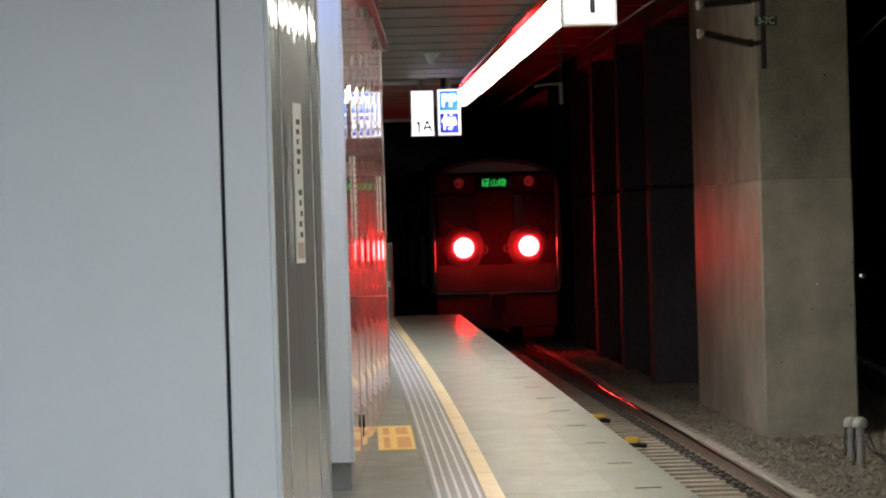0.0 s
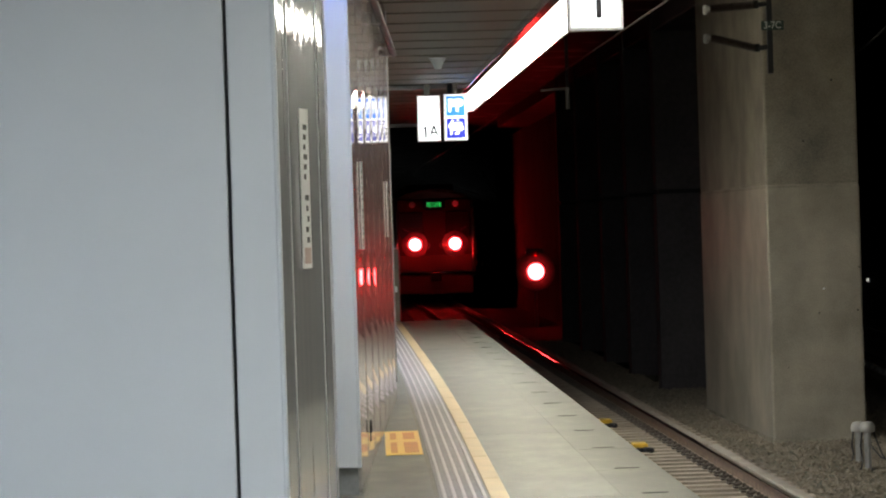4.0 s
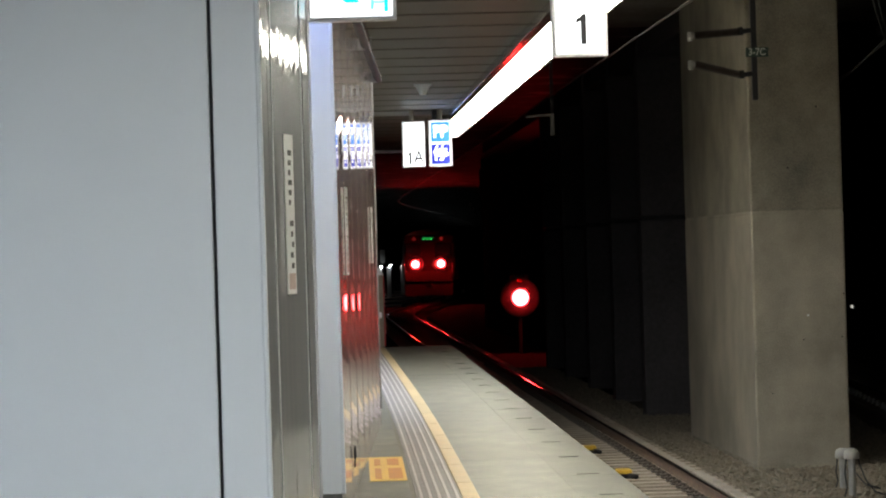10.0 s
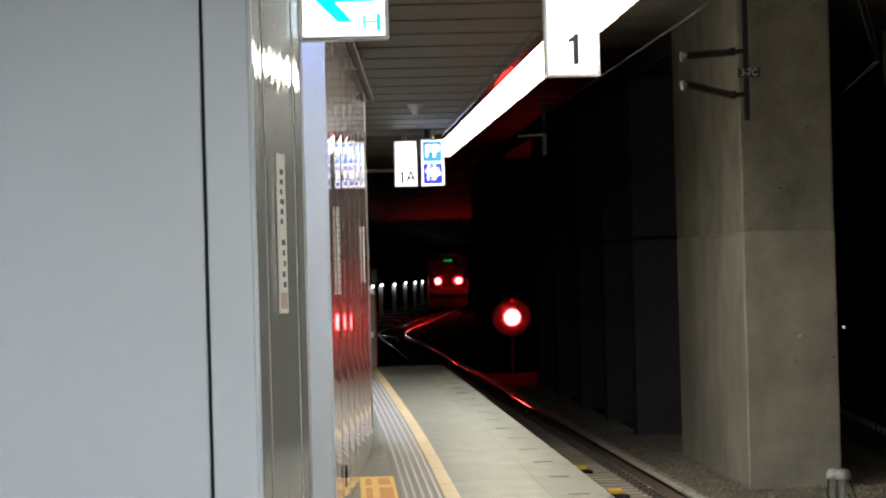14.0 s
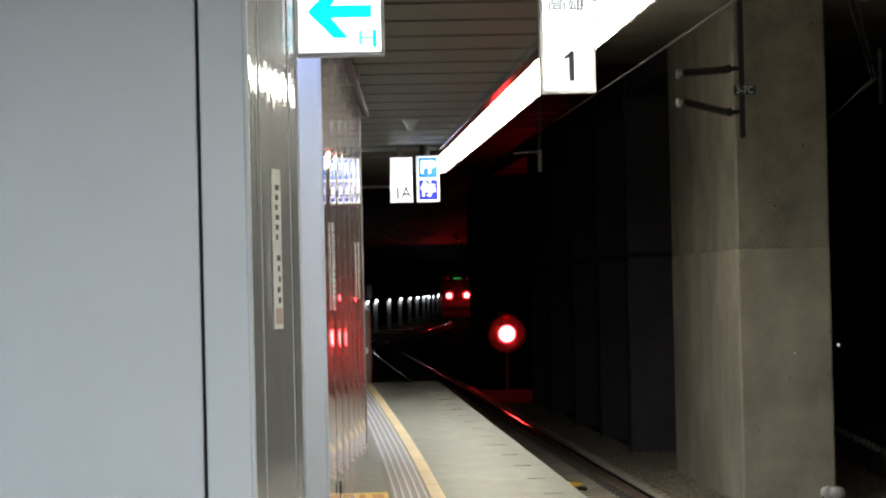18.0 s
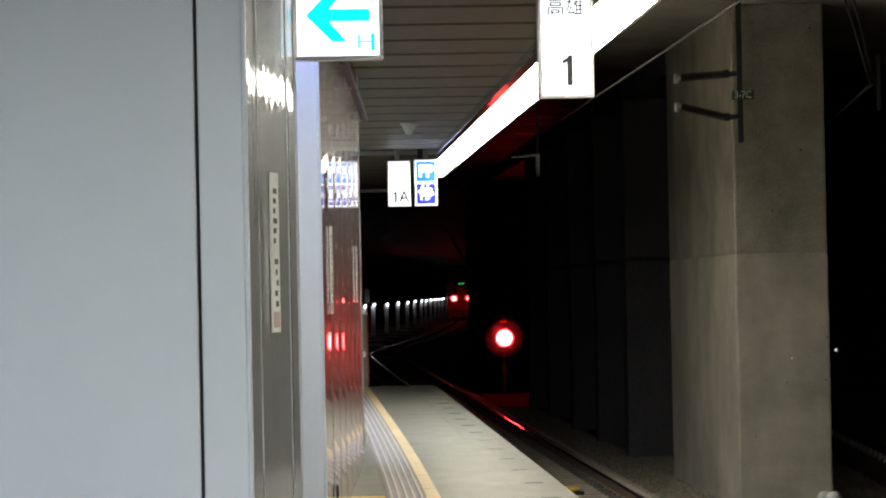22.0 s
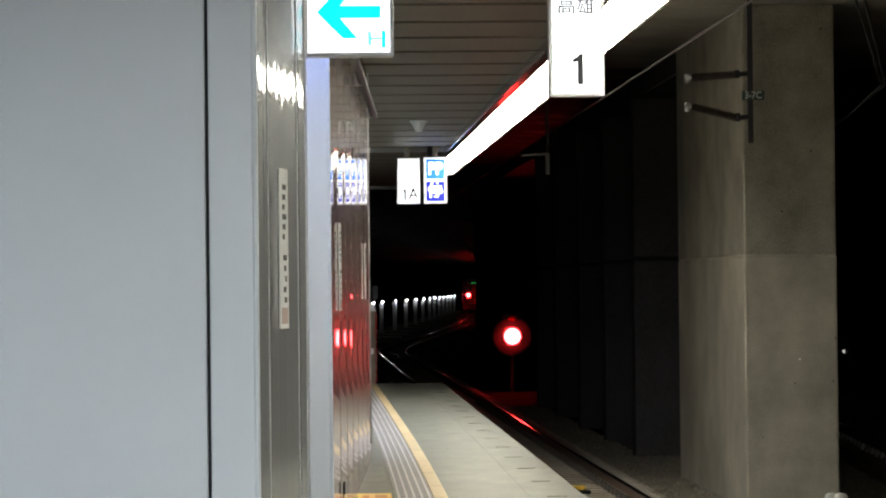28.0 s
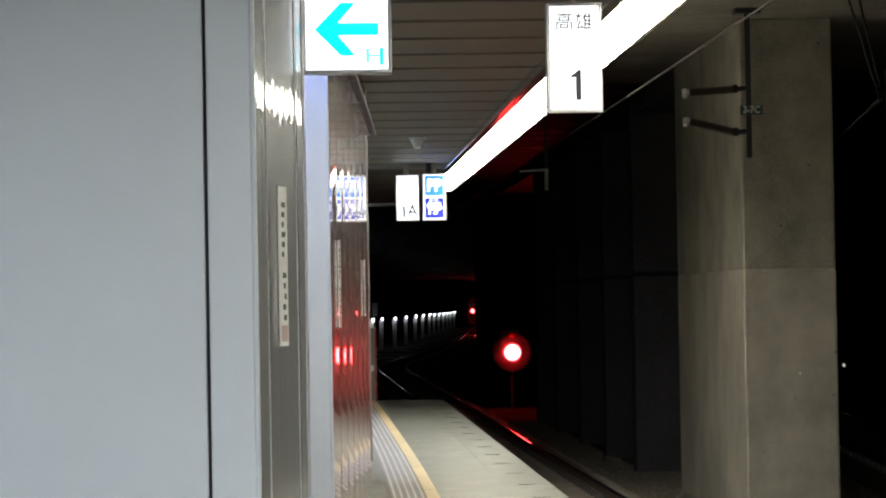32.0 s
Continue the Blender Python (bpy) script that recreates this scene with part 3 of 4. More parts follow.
quick("print_bar", SIGN_PALE, s, 0.093, 0.137, -0.003, -0.0005, 0.070, 0.080)

def numeral(parent, x, z, h):
    """A plain figure one, a stem with a slanted flag, h high and centred on x, z."""
    bm = bmesh.new()
    shape = [(0.14, -0.5), (0.14, 0.5), (0.02, 0.5), (-0.06, 0.40), (-0.20, 0.33), (-0.20, 0.20), (-0.04, 0.27), (-0.04, -0.5)]
    bm.faces.new([bm.verts.new((x + a * h, -0.005, z + b * h)) for a, b in shape])
    ext = bmesh.ops.extrude_face_region(bm, geom=list(bm.faces))
    bmesh.ops.translate(bm, vec=(0, 0.004, 0), verts=[v for v in ext["geom"] if isinstance(v, bmesh.types.BMVert)])
    bmesh.ops.recalc_face_normals(bm, faces=bm.faces)
    part("numeral", bm, INK, parent, "black figure 1")


s, w, h = sign_box("platform_sign", 1.209, 1.482, 14.6, 2.203, 2.745, 0.10, "lit white hanging platform sign numbered 1", "platform signs", face=SIGN_GLOW, hang=(0.5,))
lettering("lettering", "高雄", 0.096, INK, s, pose(0.0, -0.002, 0.444), bold=0.0005, wide=1.02)
numeral(s, 0.010, 0.135, 0.151)

s, w, h = sign_box("platform_sign", 1.015, 1.278, 33.0, 2.218, 2.737, 0.10, "lit white hanging platform sign marked 1A", "platform signs", face=SIGN_GLOW, hang=(0.45,), pipe=0.03)
numeral(s, -0.048, 0.107, 0.135)
lettering("lettering", "A", 0.195, INK, s, pose(0.052, -0.002, 0.107), wide=0.9, bold=0.002)
quick("print_bar", SIGN_PALE, s, -0.07, 0.07, -0.003, -0.0005, 0.43, 0.442)

s, w, h = sign_box("stop_sign", 1.311, 1.578, 33.0, 2.218, 2.745, 0.10, "lit blue hanging stop sign for drivers", face=SIGN_GLOW, hang=(0.5,), pipe=0.03)
quick("panel", SIGN_SKY, s, -0.105, 0.105, -0.005, -0.001, 0.277, 0.500)
quick("panel", SIGN_NAVY, s, -0.105, 0.105, -0.005, -0.001, 0.028, 0.252)
lettering("lettering", "PP", 0.19, SIGN_GLOW, s, pose(0.0, -0.007, 0.388), bold=0.006, wide=0.85)
lettering("lettering", "停", 0.175, SIGN_GLOW, s, pose(0.0, -0.007, 0.14), bold=0.0045)
quick("conduit", DARKMETAL, s, -0.085, -0.03, 0.02, 0.08, 0.528, 0.641, bevel=0.005)

# ceiling speaker
spk = thing("ceiling_speaker", (1.072, 28.0, 2.815), "pale conical loudspeaker under the ceiling", "speaker")
bm = bmesh.new()
lathe(bm, [(0.024, 0.0), (0.032, 0.005), (0.038, 0.025), (0.066, 0.078), (0.082, 0.09), (0.082, 0.105)], seg=24)
bmesh.ops.translate(bm, vec=(0, 0, -0.061), verts=bm.verts)
part("horn", bm, LABEL, spk, smooth=True)

# ---- end of the platform ----
gate = thing("platform_end_post", (0.72, 40.12, 0), "beige metal gate post at the platform's end", "post")
quick("panel", material("beige_gate_paint", (0.17, 0.14, 0.10), 0.4, var=0.1, scale=5), gate, 0.0, 0.20, 0.0, 0.12, 0.0, 0.985, bevel=0.008)
quick("edge_strip", RED_GLASS, gate, 0.2005, 0.22, 0.02, 0.10, 0.02, 0.97, bevel=0.004)
quick("plate", LABEL, gate, 0.135, 0.175, -0.004, -0.0005, 0.40, 0.48, bevel=0.01)
quick("cap", ALU, gate, -0.005, 0.21, -0.005, 0.125, 0.986, 1.0, bevel=0.004)


# ---- tracks ----
def rail(name, offset, ys, line, label):
    r = thing(name, (0, 0, 0), label, "rail", "rails")
    web, head = bmesh.new(), bmesh.new()
    ribbon(web, ys, lambda y: line(y) + offset - 0.06, lambda y: line(y) + offset + 0.06, RAIL_Z - 0.15, RAIL_Z - 0.125)
    ribbon(web, ys, lambda y: line(y) + offset - 0.009, lambda y: line(y) + offset + 0.009, RAIL_Z - 0.126, RAIL_Z - 0.034)
    crown = bmesh.new()
    ribbon(crown, ys, lambda y: line(y) + offset - 0.036, lambda y: line(y) + offset + 0.036, RAIL_Z - 0.042, RAIL_Z - 0.006)
    # crowned running surface
    rows = []
    for y in ys:
        c = line(y) + offset
        rows.append([head.verts.new((c + u * 0.029, y, RAIL_Z - 0.0045 * u * u)) for u in (-1, -0.66, -0.33, 0, 0.33, 0.66, 1)])
        rows[-1] += [head.verts.new((c + 0.029, y, RAIL_Z - 0.0075)), head.verts.new((c - 0.029, y, RAIL_Z - 0.0075))]
    for p, q in zip(rows, rows[1:]):
        for i in range(9):
            head.faces.new((p[i], p[(i + 1) % 9], q[(i + 1) % 9], q[i]))
    bmesh.ops.recalc_face_normals(head, faces=head.faces)
    part("web", web, RUST, r)
    part("crown", crown, HEADSIDE, r, "dark sides of the rail head")
    part("head", head, RAILTOP, r, "polished running surface", smooth=True)
    return r


near_ys = steps(-20, 117, 4.0) + steps(118.5, 200, 1.5) + steps(204, 540, 4)
rail("rail", -GAUGE, near_ys, track_x, "rusty steel running rail with a polished head")
rail("rail", GAUGE, near_ys, track_x, "rusty steel running rail with a polished head")
# crossing track that leaves on the far side
CROSS = [(96, 3.42), (106, 3.2), (118, 2.5), (130, 1.5), (150, 0.2), (190, -2.0), (260, -5.0)]
cross_ys = steps(112, 260, 4)
rail("rail", -GAUGE, cross_ys, lambda y: smooth_line(CROSS, y), "rusty rail of the turnout track")
rail("rail", GAUGE, cross_ys, lambda y: smooth_line(CROSS, y), "rusty rail of the turnout track")
# second running track behind the piers, on a raised concrete slab that turns away
def slab_x(y):
    return 7.48 + 0.082 * (y - 38.0)


SLAB_Z = -1.12
bm = bmesh.new()
ribbon(bm, steps(22, 78, 7), slab_x, lambda y: slab_x(y) + 2.6, GROUND_Z - 0.05, SLAB_Z)
tagged(part("track_slab", bm, SLEEPER), "grey concrete slab edge of the second track", "kerb", kind="structure")
for side in (-GAUGE, GAUGE):
    rail("rail", side, steps(22, 78, 7), lambda y: slab_x(y) + 0.34 + GAUGE, "rusty rail of the second track").location.z = SLAB_Z - RAIL_Z + 0.151


def sleeper_meshes():
    bm = bmesh.new()
    box(bm, -1.0, 1.0, -0.115, 0.115, -0.17, 0.0)
    for v in bm.verts:
        if v.co.z > -0.01:
            v.co.y *= 0.80
    body = mesh_of("sleeper", bm, SLEEPER)
    bm = bmesh.new()
    box(bm, -0.042, 0.04, -0.062, 0.062, 0.0, 0.02)
    for v in (-0.028, 0.028):
        rod(bm, (-0.03, v, 0.034), (0.036, v, 0.05), 0.017, 8)
    rod(bm, (-0.032, -0.034, 0.04), (-0.032, 0.034, 0.04), 0.019, 8)
    rod(bm, (-0.004, 0, 0.02), (-0.004, 0, 0.088), 0.02, 6)
    clip = mesh_of("fastener", bm, CLIP)
    return body, clip


SLEEPER_ME, CLIP_ME = sleeper_meshes()
SLEEPER_Z = RAIL_Z - 0.152


def sleeper(y, x):
    s = tagged(new("sleeper", SLEEPER_ME), "grey concrete sleeper with black rail fasteners", "sleeper", "sleepers")
    s.location = (x, y, SLEEPER_Z)
    for ox, turn in ((-GAUGE - 0.11, 0), (-GAUGE + 0.11, 180), (GAUGE - 0.11, 0), (GAUGE + 0.11, 180)):
        c = new("fastener", CLIP_ME)
        c.parent = s
        c.matrix_basis = pose(ox, 0, 0, 0, 0, turn)


for k in range(98):
    y = 22.0 + 0.46 * k
    sleeper(y, track_x(y))


def joined_boxes(name, boxes, mat, label, category, kind="stuff"):
    vs, fs = [], []
    for x0, x1, y0, y1, z0, z1 in boxes:
        b = len(vs)
        vs += [(x0, y0, z0), (x1, y0, z0), (x1, y1, z0), (x0, y1, z0), (x0, y0, z1), (x1, y0, z1), (x1, y1, z1), (x0, y1, z1)]
        fs += [tuple(b + i for i in f) for f in ((0, 3, 2, 1), (4, 5, 6, 7), (0, 1, 5, 4), (1, 2, 6, 5), (2, 3, 7, 6), (3, 0, 4, 7))]
    me = bpy.data.meshes.new(name)
    me.from_pydata(vs, [], fs)
    me.materials.append(mat)
    return tagged(new(name, me), label, category, kind=kind)


rows = []
for k in range(430):
    y = 67.08 + 0.46 * k
    rows.append((track_x(y) - 1, track_x(y) + 1, y - 0.1, y + 0.1, SLEEPER_Z - 0.15, SLEEPER_Z))
for k in range(40):
    y = -2.0 + 0.6 * k
    rows.append((track_x(y) - 1, track_x(y) + 1, y - 0.1, y + 0.1, SLEEPER_Z - 0.15, SLEEPER_Z))
joined_boxes("far_sleepers", rows, SLEEPER, "rows of grey concrete sleepers under the rails", "sleepers")
rows = []
for k in range(70):
    y = 32.0 + 0.6 * k
    x = slab_x(y) + 0.34
    for o in (-0.19, 0.12):
        rows.append((x + o, x + o + 0.08, y - 0.09, y + 0.09, SLAB_Z, SLAB_Z + 0.05))
        rows.append((x + o + 0.02, x + o + 0.06, y - 0.03, y + 0.03, SLAB_Z + 0.05, SLAB_Z + 0.085))
# Paler than the near fasteners, standing in for light on the second track.
joined_boxes("far_fasteners", rows, POSTM, "pale rail fasteners of the second track", "fasteners")

# pale kerb beside the rail, in lengths
kerb_group = thing("track_kerb", (0, 0, 0), "pale concrete kerb beside the rail", "kerb")
for y0, y1, x0, x1, z1 in ((20.0, 24.0, 4.0, 4.12, -1.175), (24.01, 28.0, 4.0, 4.12, -1.175), (28.01, 31.85, 4.0, 4.12, -1.175),
                           (32.0, 37.0, 3.99, 4.085, -1.18), (37.01, 42.0, 3.99, 4.085, -1.18), (42.01, 50.0, 3.99, 4.085, -1.18), (50.01, 60.0, 3.99, 4.085, -1.18)):
    quick("kerb_length", KERBM, kerb_group, x0, x1, y0, y1, GROUND_Z - 0.05, z1, bevel=0.012)
for yy in (32.83, 36.99):
    b = thing("track_beacon", (3.36, yy, SLEEPER_Z), "yellow signalling beacon box between the rails", "beacon", "track beacons")
    quick("box", BEACON, b, -0.08, 0.09, -0.14, 0.14, 0.05, 0.10, bevel=0.015)
    quick("base", DARKMETAL, b, -0.06, 0.10, -0.11, 0.11, 0.0, 0.05, bevel=0.01)
    bm = bmesh.new()
    rod(bm, (0.06, -0.13, 0.035), (0.12, -0.26, 0.03), 0.028, 10)
    part("cable_stub", bm, RUBBER, b, smooth=True)


# ---- stones of the ballast ----
def stones(name, count, zone, size, label, seed):
    rng = np.random.default_rng(seed)
    base = np.array([(1, 0, 0), (-1, 0, 0), (0, 1, 0), (0, -1, 0), (0, 0, 1), (0, 0, -1)], float)
    tri = np.array([(0, 2, 4), (2, 1, 4), (1, 3, 4), (3, 0, 4), (2, 0, 5), (1, 2, 5), (3, 1, 5), (0, 3, 5)])
    x0, x1, y0, y1 = zone
    c = np.stack([rng.uniform(x0, x1, count), rng.uniform(y0, y1, count), np.full(count, GROUND_Z)], 1)
    c[:, 2] += rng.uniform(-0.012, 0.02, count)
    v = base[None] * rng.uniform(0.55, 1.25, (count, 6, 1)) + rng.normal(0, 0.22, (count, 6, 3))
    a = rng.uniform(0, math.pi, count)
    ca, sa = np.cos(a)[:, None], np.sin(a)[:, None]
    v = np.stack([v[..., 0] * ca - v[..., 1] * sa, v[..., 0] * sa + v[..., 1] * ca, v[..., 2] * 0.75], -1)
    v = v * rng.uniform(size * 0.6, size * 1.3, (count, 1, 1)) + c[:, None]
    f = (tri[None] + 6 * np.arange(count)[:, None, None]).reshape(-1, 3)
    me = bpy.data.meshes.new(name)
    me.from_pydata(v.reshape(-1, 3).tolist(), [], f.tolist())
    me.materials.append(STONE)
    return tagged(new(name, me), label, "gravel", kind="stuff")


stones("ballast_stones", 34000, (4.12, 7.55, 24, 48), 0.026, "grey crushed stone ballast beside the track", 3)
stones("ballast_stones", 9000, (2.3, 4.1, 20, 60), 0.026, "dark crushed stone between the sleepers", 4)
stones("ballast_stones", 9000, (4.2, 5.2, 48, 66), 0.035, "grey crushed stone at the foot of the piers", 5)
stones("ballast_stones", 6000, (7.0, 8.6, 34, 50), 0.03, "grey crushed stone beside the second track", 6)


# ---- concrete piers between the tracks ----
def pier(y0, y1, x0, x1, label, mat=CONCRETE):
    p = thing("concrete_pier", (x0, y0, GROUND_Z - 0.1), label, "pier", "concrete piers")
    w, n, h = x1 - x0, y1 - y0, ROOF_Z - GROUND_Z + 0.1
    zj = 1.62 - GROUND_Z + 0.1
    g = 0.006 if mat is CONCRETE else 0.032
    zj += 0 if mat is CONCRETE else 0.09
    quick("lower_lift", mat, p, 0, w, 0, n, 0.0, zj - g, bevel=0.025)
    quick("upper_lift", CONCRETE_UPPER if mat is CONCRETE else mat, p, 0.004, w - 0.004, 0.004, n - 0.004, zj + g, h, bevel=0.025)
    quick("foot", STAINED if mat is CONCRETE else mat, p, -0.003, w + 0.003, -0.003, n + 0.003, 0.0, 0.17, bevel=0.02, label="damp stained foot of the pier")
    quick("cold_joint", mat if mat is CONCRETE else SEAM, p, 2 * g, w - 2 * g, 2 * g, n - 2 * g, zj - g - 0.014, zj + g + 0.014)
    return p


big = pier(34.2, 40.3, 5.07, 6.16, "broad bare concrete pier beside the track")
for hx, hz, hr, hm in ((0.64, 1.88, 0.014, LABEL), (1.06, 2.12, 0.010, SEAM), (0.58, 1.60, 0.009, SEAM), (1.03, 1.62, 0.010, SEAM),
                       (0.93, 5.72, 0.012, SEAM), (0.20, 0.98, 0.008, SEAM), (0.45, 3.6, 0.012, SEAM), (0.80, 4.3, 0.012, SEAM)):
    bm = bmesh.new()
    rod(bm, (hx, -0.001, hz), (hx, 0.006, hz), hr, 10)
    part("tie_hole", bm, hm, big)
# The far piers take the darker copy, in place of fading light.
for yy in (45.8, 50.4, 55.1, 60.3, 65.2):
    pier(yy, yy + 0.4, 5.07, 6.1, "concrete pier in a row along the track, painted dark for shade", CONCRETE_DARK)
# Painted near-black so the train's red lamps leave it in the dark.
tagged(quick("wall_infill_far", SHADE_BLACK, None, 5.95, 6.3, 65.7, 104.2, GROUND_Z, ROOF_Z - 0.36), "concrete wall deep in the tunnel, painted near-black for shade", "wall", kind="structure")
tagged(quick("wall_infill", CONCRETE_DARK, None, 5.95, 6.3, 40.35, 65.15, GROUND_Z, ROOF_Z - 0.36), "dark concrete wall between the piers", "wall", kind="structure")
# Unseen wall added along the line of sight to block the train's red light.
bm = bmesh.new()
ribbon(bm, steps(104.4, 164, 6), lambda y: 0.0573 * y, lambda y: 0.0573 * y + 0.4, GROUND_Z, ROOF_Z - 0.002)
tagged(part("light_block_wall", bm, SHADE_BLACK), "unseen dark wall, added to block the train's red light", "wall", kind="structure")
tagged(quick("beam", CONCRETE_DARK, None, 5.1, 6.1, 40.4, 87.9, ROOF_Z - 0.35, ROOF_Z - 0.002, bevel=0.02), "concrete beam over the row of piers, painted dark for shade", "beam", kind="structure")


# ---- overhead line and its brackets ----
def insulator(parent, a, b):
    bm = bmesh.new()
    a, b = Vector(a), Vector(b)
    rod(bm, a, b, 0.022, 10)
    d = (b - a)
    for k in range(20):
        c = a + d * (0.05 + 0.047 * k)
        rod(bm, c - d.normalized() * 0.004, c + d.normalized() * 0.014, 0.046, 14, 0.041)
    part("insulator", bm, CERAMIC, parent, "dark ribbed insulator")


brk = thing("catenary_bracket", (0, 33.0, 0), "dark overhead line bracket with two ribbed insulators", "bracket", "catenary brackets")
quick("post", DARKMETAL, brk, 4.955, 5.015, -0.03, 0.03, 2.865, ROOF_Z - 0.002, bevel=0.006)
quick("head_plate", DARKMETAL, brk, 4.84, 5.13, -0.12, 0.12, ROOF_Z - 0.06, ROOF_Z - 0.001, bevel=0.006)
for za, zb, yy in ((3.605, 3.635, 0.0), (3.285, 3.150, 0.0)):
    insulator(brk, (4.31, yy, za), (4.83, yy, zb))
    bm = bmesh.new()
    rod(bm, (4.83, yy, zb), (4.96, yy, zb + 0.01), 0.028, 10)
    rod(bm, (4.84, yy, zb - 0.04), (4.84, yy, zb + 0.05), 0.03, 10)
    part("clamp", bm, DARKMETAL, brk)
    bm = bmesh.new()
    rod(bm, (4.25, yy, za), (4.32, yy, za), 0.034, 12)
    rod(bm, (4.27, yy, za - 0.06), (4.27, yy, za + 0.04), 0.03, 12)
    part("end_fitting", bm, GALV, brk, "pale galvanised end fitting")
quick("tag_plate", GREENP, brk, 4.885, 5.14, -0.052, -0.045, 3.345, 3.45, bevel=0.003, label="green tag plate with white characters")
lettering("lettering", "3-7C", 0.112, WHITE_INK, brk, pose(5.012, -0.055, 3.398), wide=0.86, bold=0.002)

brk2 = thing("catenary_bracket", (0, 44.0, 0), "pale registration arm of the overhead line on a dark drop post", "bracket", "catenary brackets")
bm = bmesh.new()
rod(bm, (3.20, 0, 3.25), (3.60, 0, 3.27), 0.020, 10)
part("tube", bm, GLAZE, brk2, "pale arm")
bm = bmesh.new()
rod(bm, (3.60, 0, 2.96), (3.60, 0, 3.285), 0.034, 12)
part("drop_tube", bm, GLAZE, brk2, "pale drop tube")
quick("post", DARKMETAL, brk2, 3.575, 3.625, -0.025, 0.025, 3.286, ROOF_Z - 0.002)

brk3 = thing("catenary_bracket", (0, 118.0, 0), "overhead line bracket with white insulators under the tunnel roof", "bracket", "catenary brackets")
bm = bmesh.new()
rod(bm, (6.72, 0, ROOF_Z), (6.72, 0, 2.5), 0.04, 10)
part("post", bm, DARKMETAL, brk3)
for k in range(5):
    bm = bmesh.new()
    ball(bm, (6.20 + 0.095 * k, 0, 3.38 - 0.18 * k), 0.07, 12, 8)
    part("insulator", bm, GLAZE, brk3, "white glazed insulator", smooth=True)
bm = bmesh.new()
rod(bm, (6.14, 0, 3.5), (6.70, 0, 2.53), 0.02, 8)
part("stay", bm, GALV, brk3)


brk4 = thing("catenary_bracket", (8.34, 42.0, 0), "galvanised drop tube of the second track's overhead line", "bracket", "catenary brackets")
quick("post", GALV, brk4, -0.03, 0.03, -0.03, 0.03, 3.74, ROOF_Z - 0.001, bevel=0.01)
bm = bmesh.new()
rod(bm, (-0.22, 0, 4.22), (-0.03, 0, 4.24), 0.06, 12)
part("insulator", bm, CERAMIC, brk4, "dark ribbed insulator")


def wire(name, pts, r, mat, label):
    w = thing(name, (0, 0, 0), label, "wire", "overhead wires")
    bm = bmesh.new()
    tube(bm, pts, r, 8)
    part("strand", bm, mat, w, smooth=True)
    return w


ys = steps(-20, 117, 12) + steps(125, 520, 10)
wire("contact_wire", [(track_x(y), y, 3.41) for y in ys], 0.010, COPPER, "taut copper contact wire over the track")
wire("feeder_cable", [(5.93, 31.9, 4.54), (6.10, 32.0, 4.05), (6.29, 32.1, 3.44), (6.33, 34.6, 3.2), (6.28, 37.5, 3.0), (6.185, 39.8, 2.95)], 0.012, RUBBER, "black cable hanging from the tunnel roof")
wire("feeder_cable", [(6.05, 31.9, 4.54), (6.17, 32.0, 4.05), (6.33, 32.1, 3.44), (6.37, 34.6, 3.25), (6.30, 37.5, 3.1), (6.185, 39.9, 3.05)], 0.012, RUBBER, "black cable hanging from the tunnel roof")

# ---- capped pipes on the ballast ----
for (px, py, ph), lab in (((5.455, 30.25, 0.50), "white capped vent pipe with black cables"), ((5.53, 31.2, 0.438), "white capped vent pipe with black cables")):
    v = thing("capped_pipe", (px, py, GROUND_Z), lab, "pipe", "capped pipes")
    bm = bmesh.new()
    rod(bm, (0, 0, -0.05), (0, 0, ph - 0.08), 0.036, 14)
    part("pipe", bm, GALV, v, smooth=False)
    bm = bmesh.new()
    lathe(bm, [(0.075, 0.0), (0.08, 0.012), (0.08, 0.05), (0.068, 0.085), (0.04, 0.105), (0.0, 0.11)], Matrix.Translation((0, 0, ph - 0.11)), 20)
    part("cap", bm, WHITEP, v, smooth=True)
    bm = bmesh.new()
    p = [(0.06, 0, ph - 0.1), (0.09, -0.05, ph - 0.22), (0.13, -0.1, 0.16), (0.20, -0.2, 0.06), (0.34, -0.3, 0.02)]
    tube(bm, p, 0.009, 8)
    part("cable", bm, RUBBER, v, smooth=True)
    bm = bmesh.new()
    p = [(-0.06, -0.03, ph - 0.1), (-0.085, -0.06, ph - 0.25), (-0.07, -0.08, 0.1), (-0.10, -0.1, 0.0)]
    tube(bm, p, 0.009, 8)
    part("cable", bm, RUBBER, v, smooth=True)

# ---- wayside signal ----
def dome(r, h, n=9):
    """Profile of a bulging lens, from its rim to its crown."""
    return [(r * math.cos(math.pi / 2 * k / n), h * math.sin(math.pi / 2 * k / n)) for k in range(n)] + [(0.0, h)]


sig = thing("track_signal", (5.215, 75.3, GROUND_Z), "low wayside signal showing a bright red light", "signal")
bm = bmesh.new()
rod(bm, (0.0, 0.31, -0.05), (0.0, 0.31, 1.2), 0.05, 14)
part("post", bm, DARKMETAL, sig)
# Made-up bulging head that turns the lens's light into a soft halo.
bm = bmesh.new()
lathe(bm, [(0.0, 0.0)] + [(0.05 * k, -0.7 * (0.05 * k) ** 2) for k in range(1, 11)] + [(0.5, -0.22), (0.0, -0.22)], pose(0, 0, 1.441, 90), 48)
part("head", bm, HALO_PAINT, sig, "grey signal head, bulged to catch a red halo", smooth=True)
quick("case", DARKMETAL, sig, -0.24, 0.24, 0.222, 0.40, 1.08, 2.02, bevel=0.03)
# Lens made as wide as the signal's glare.
bm = bmesh.new()
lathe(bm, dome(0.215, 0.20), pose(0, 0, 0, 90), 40)
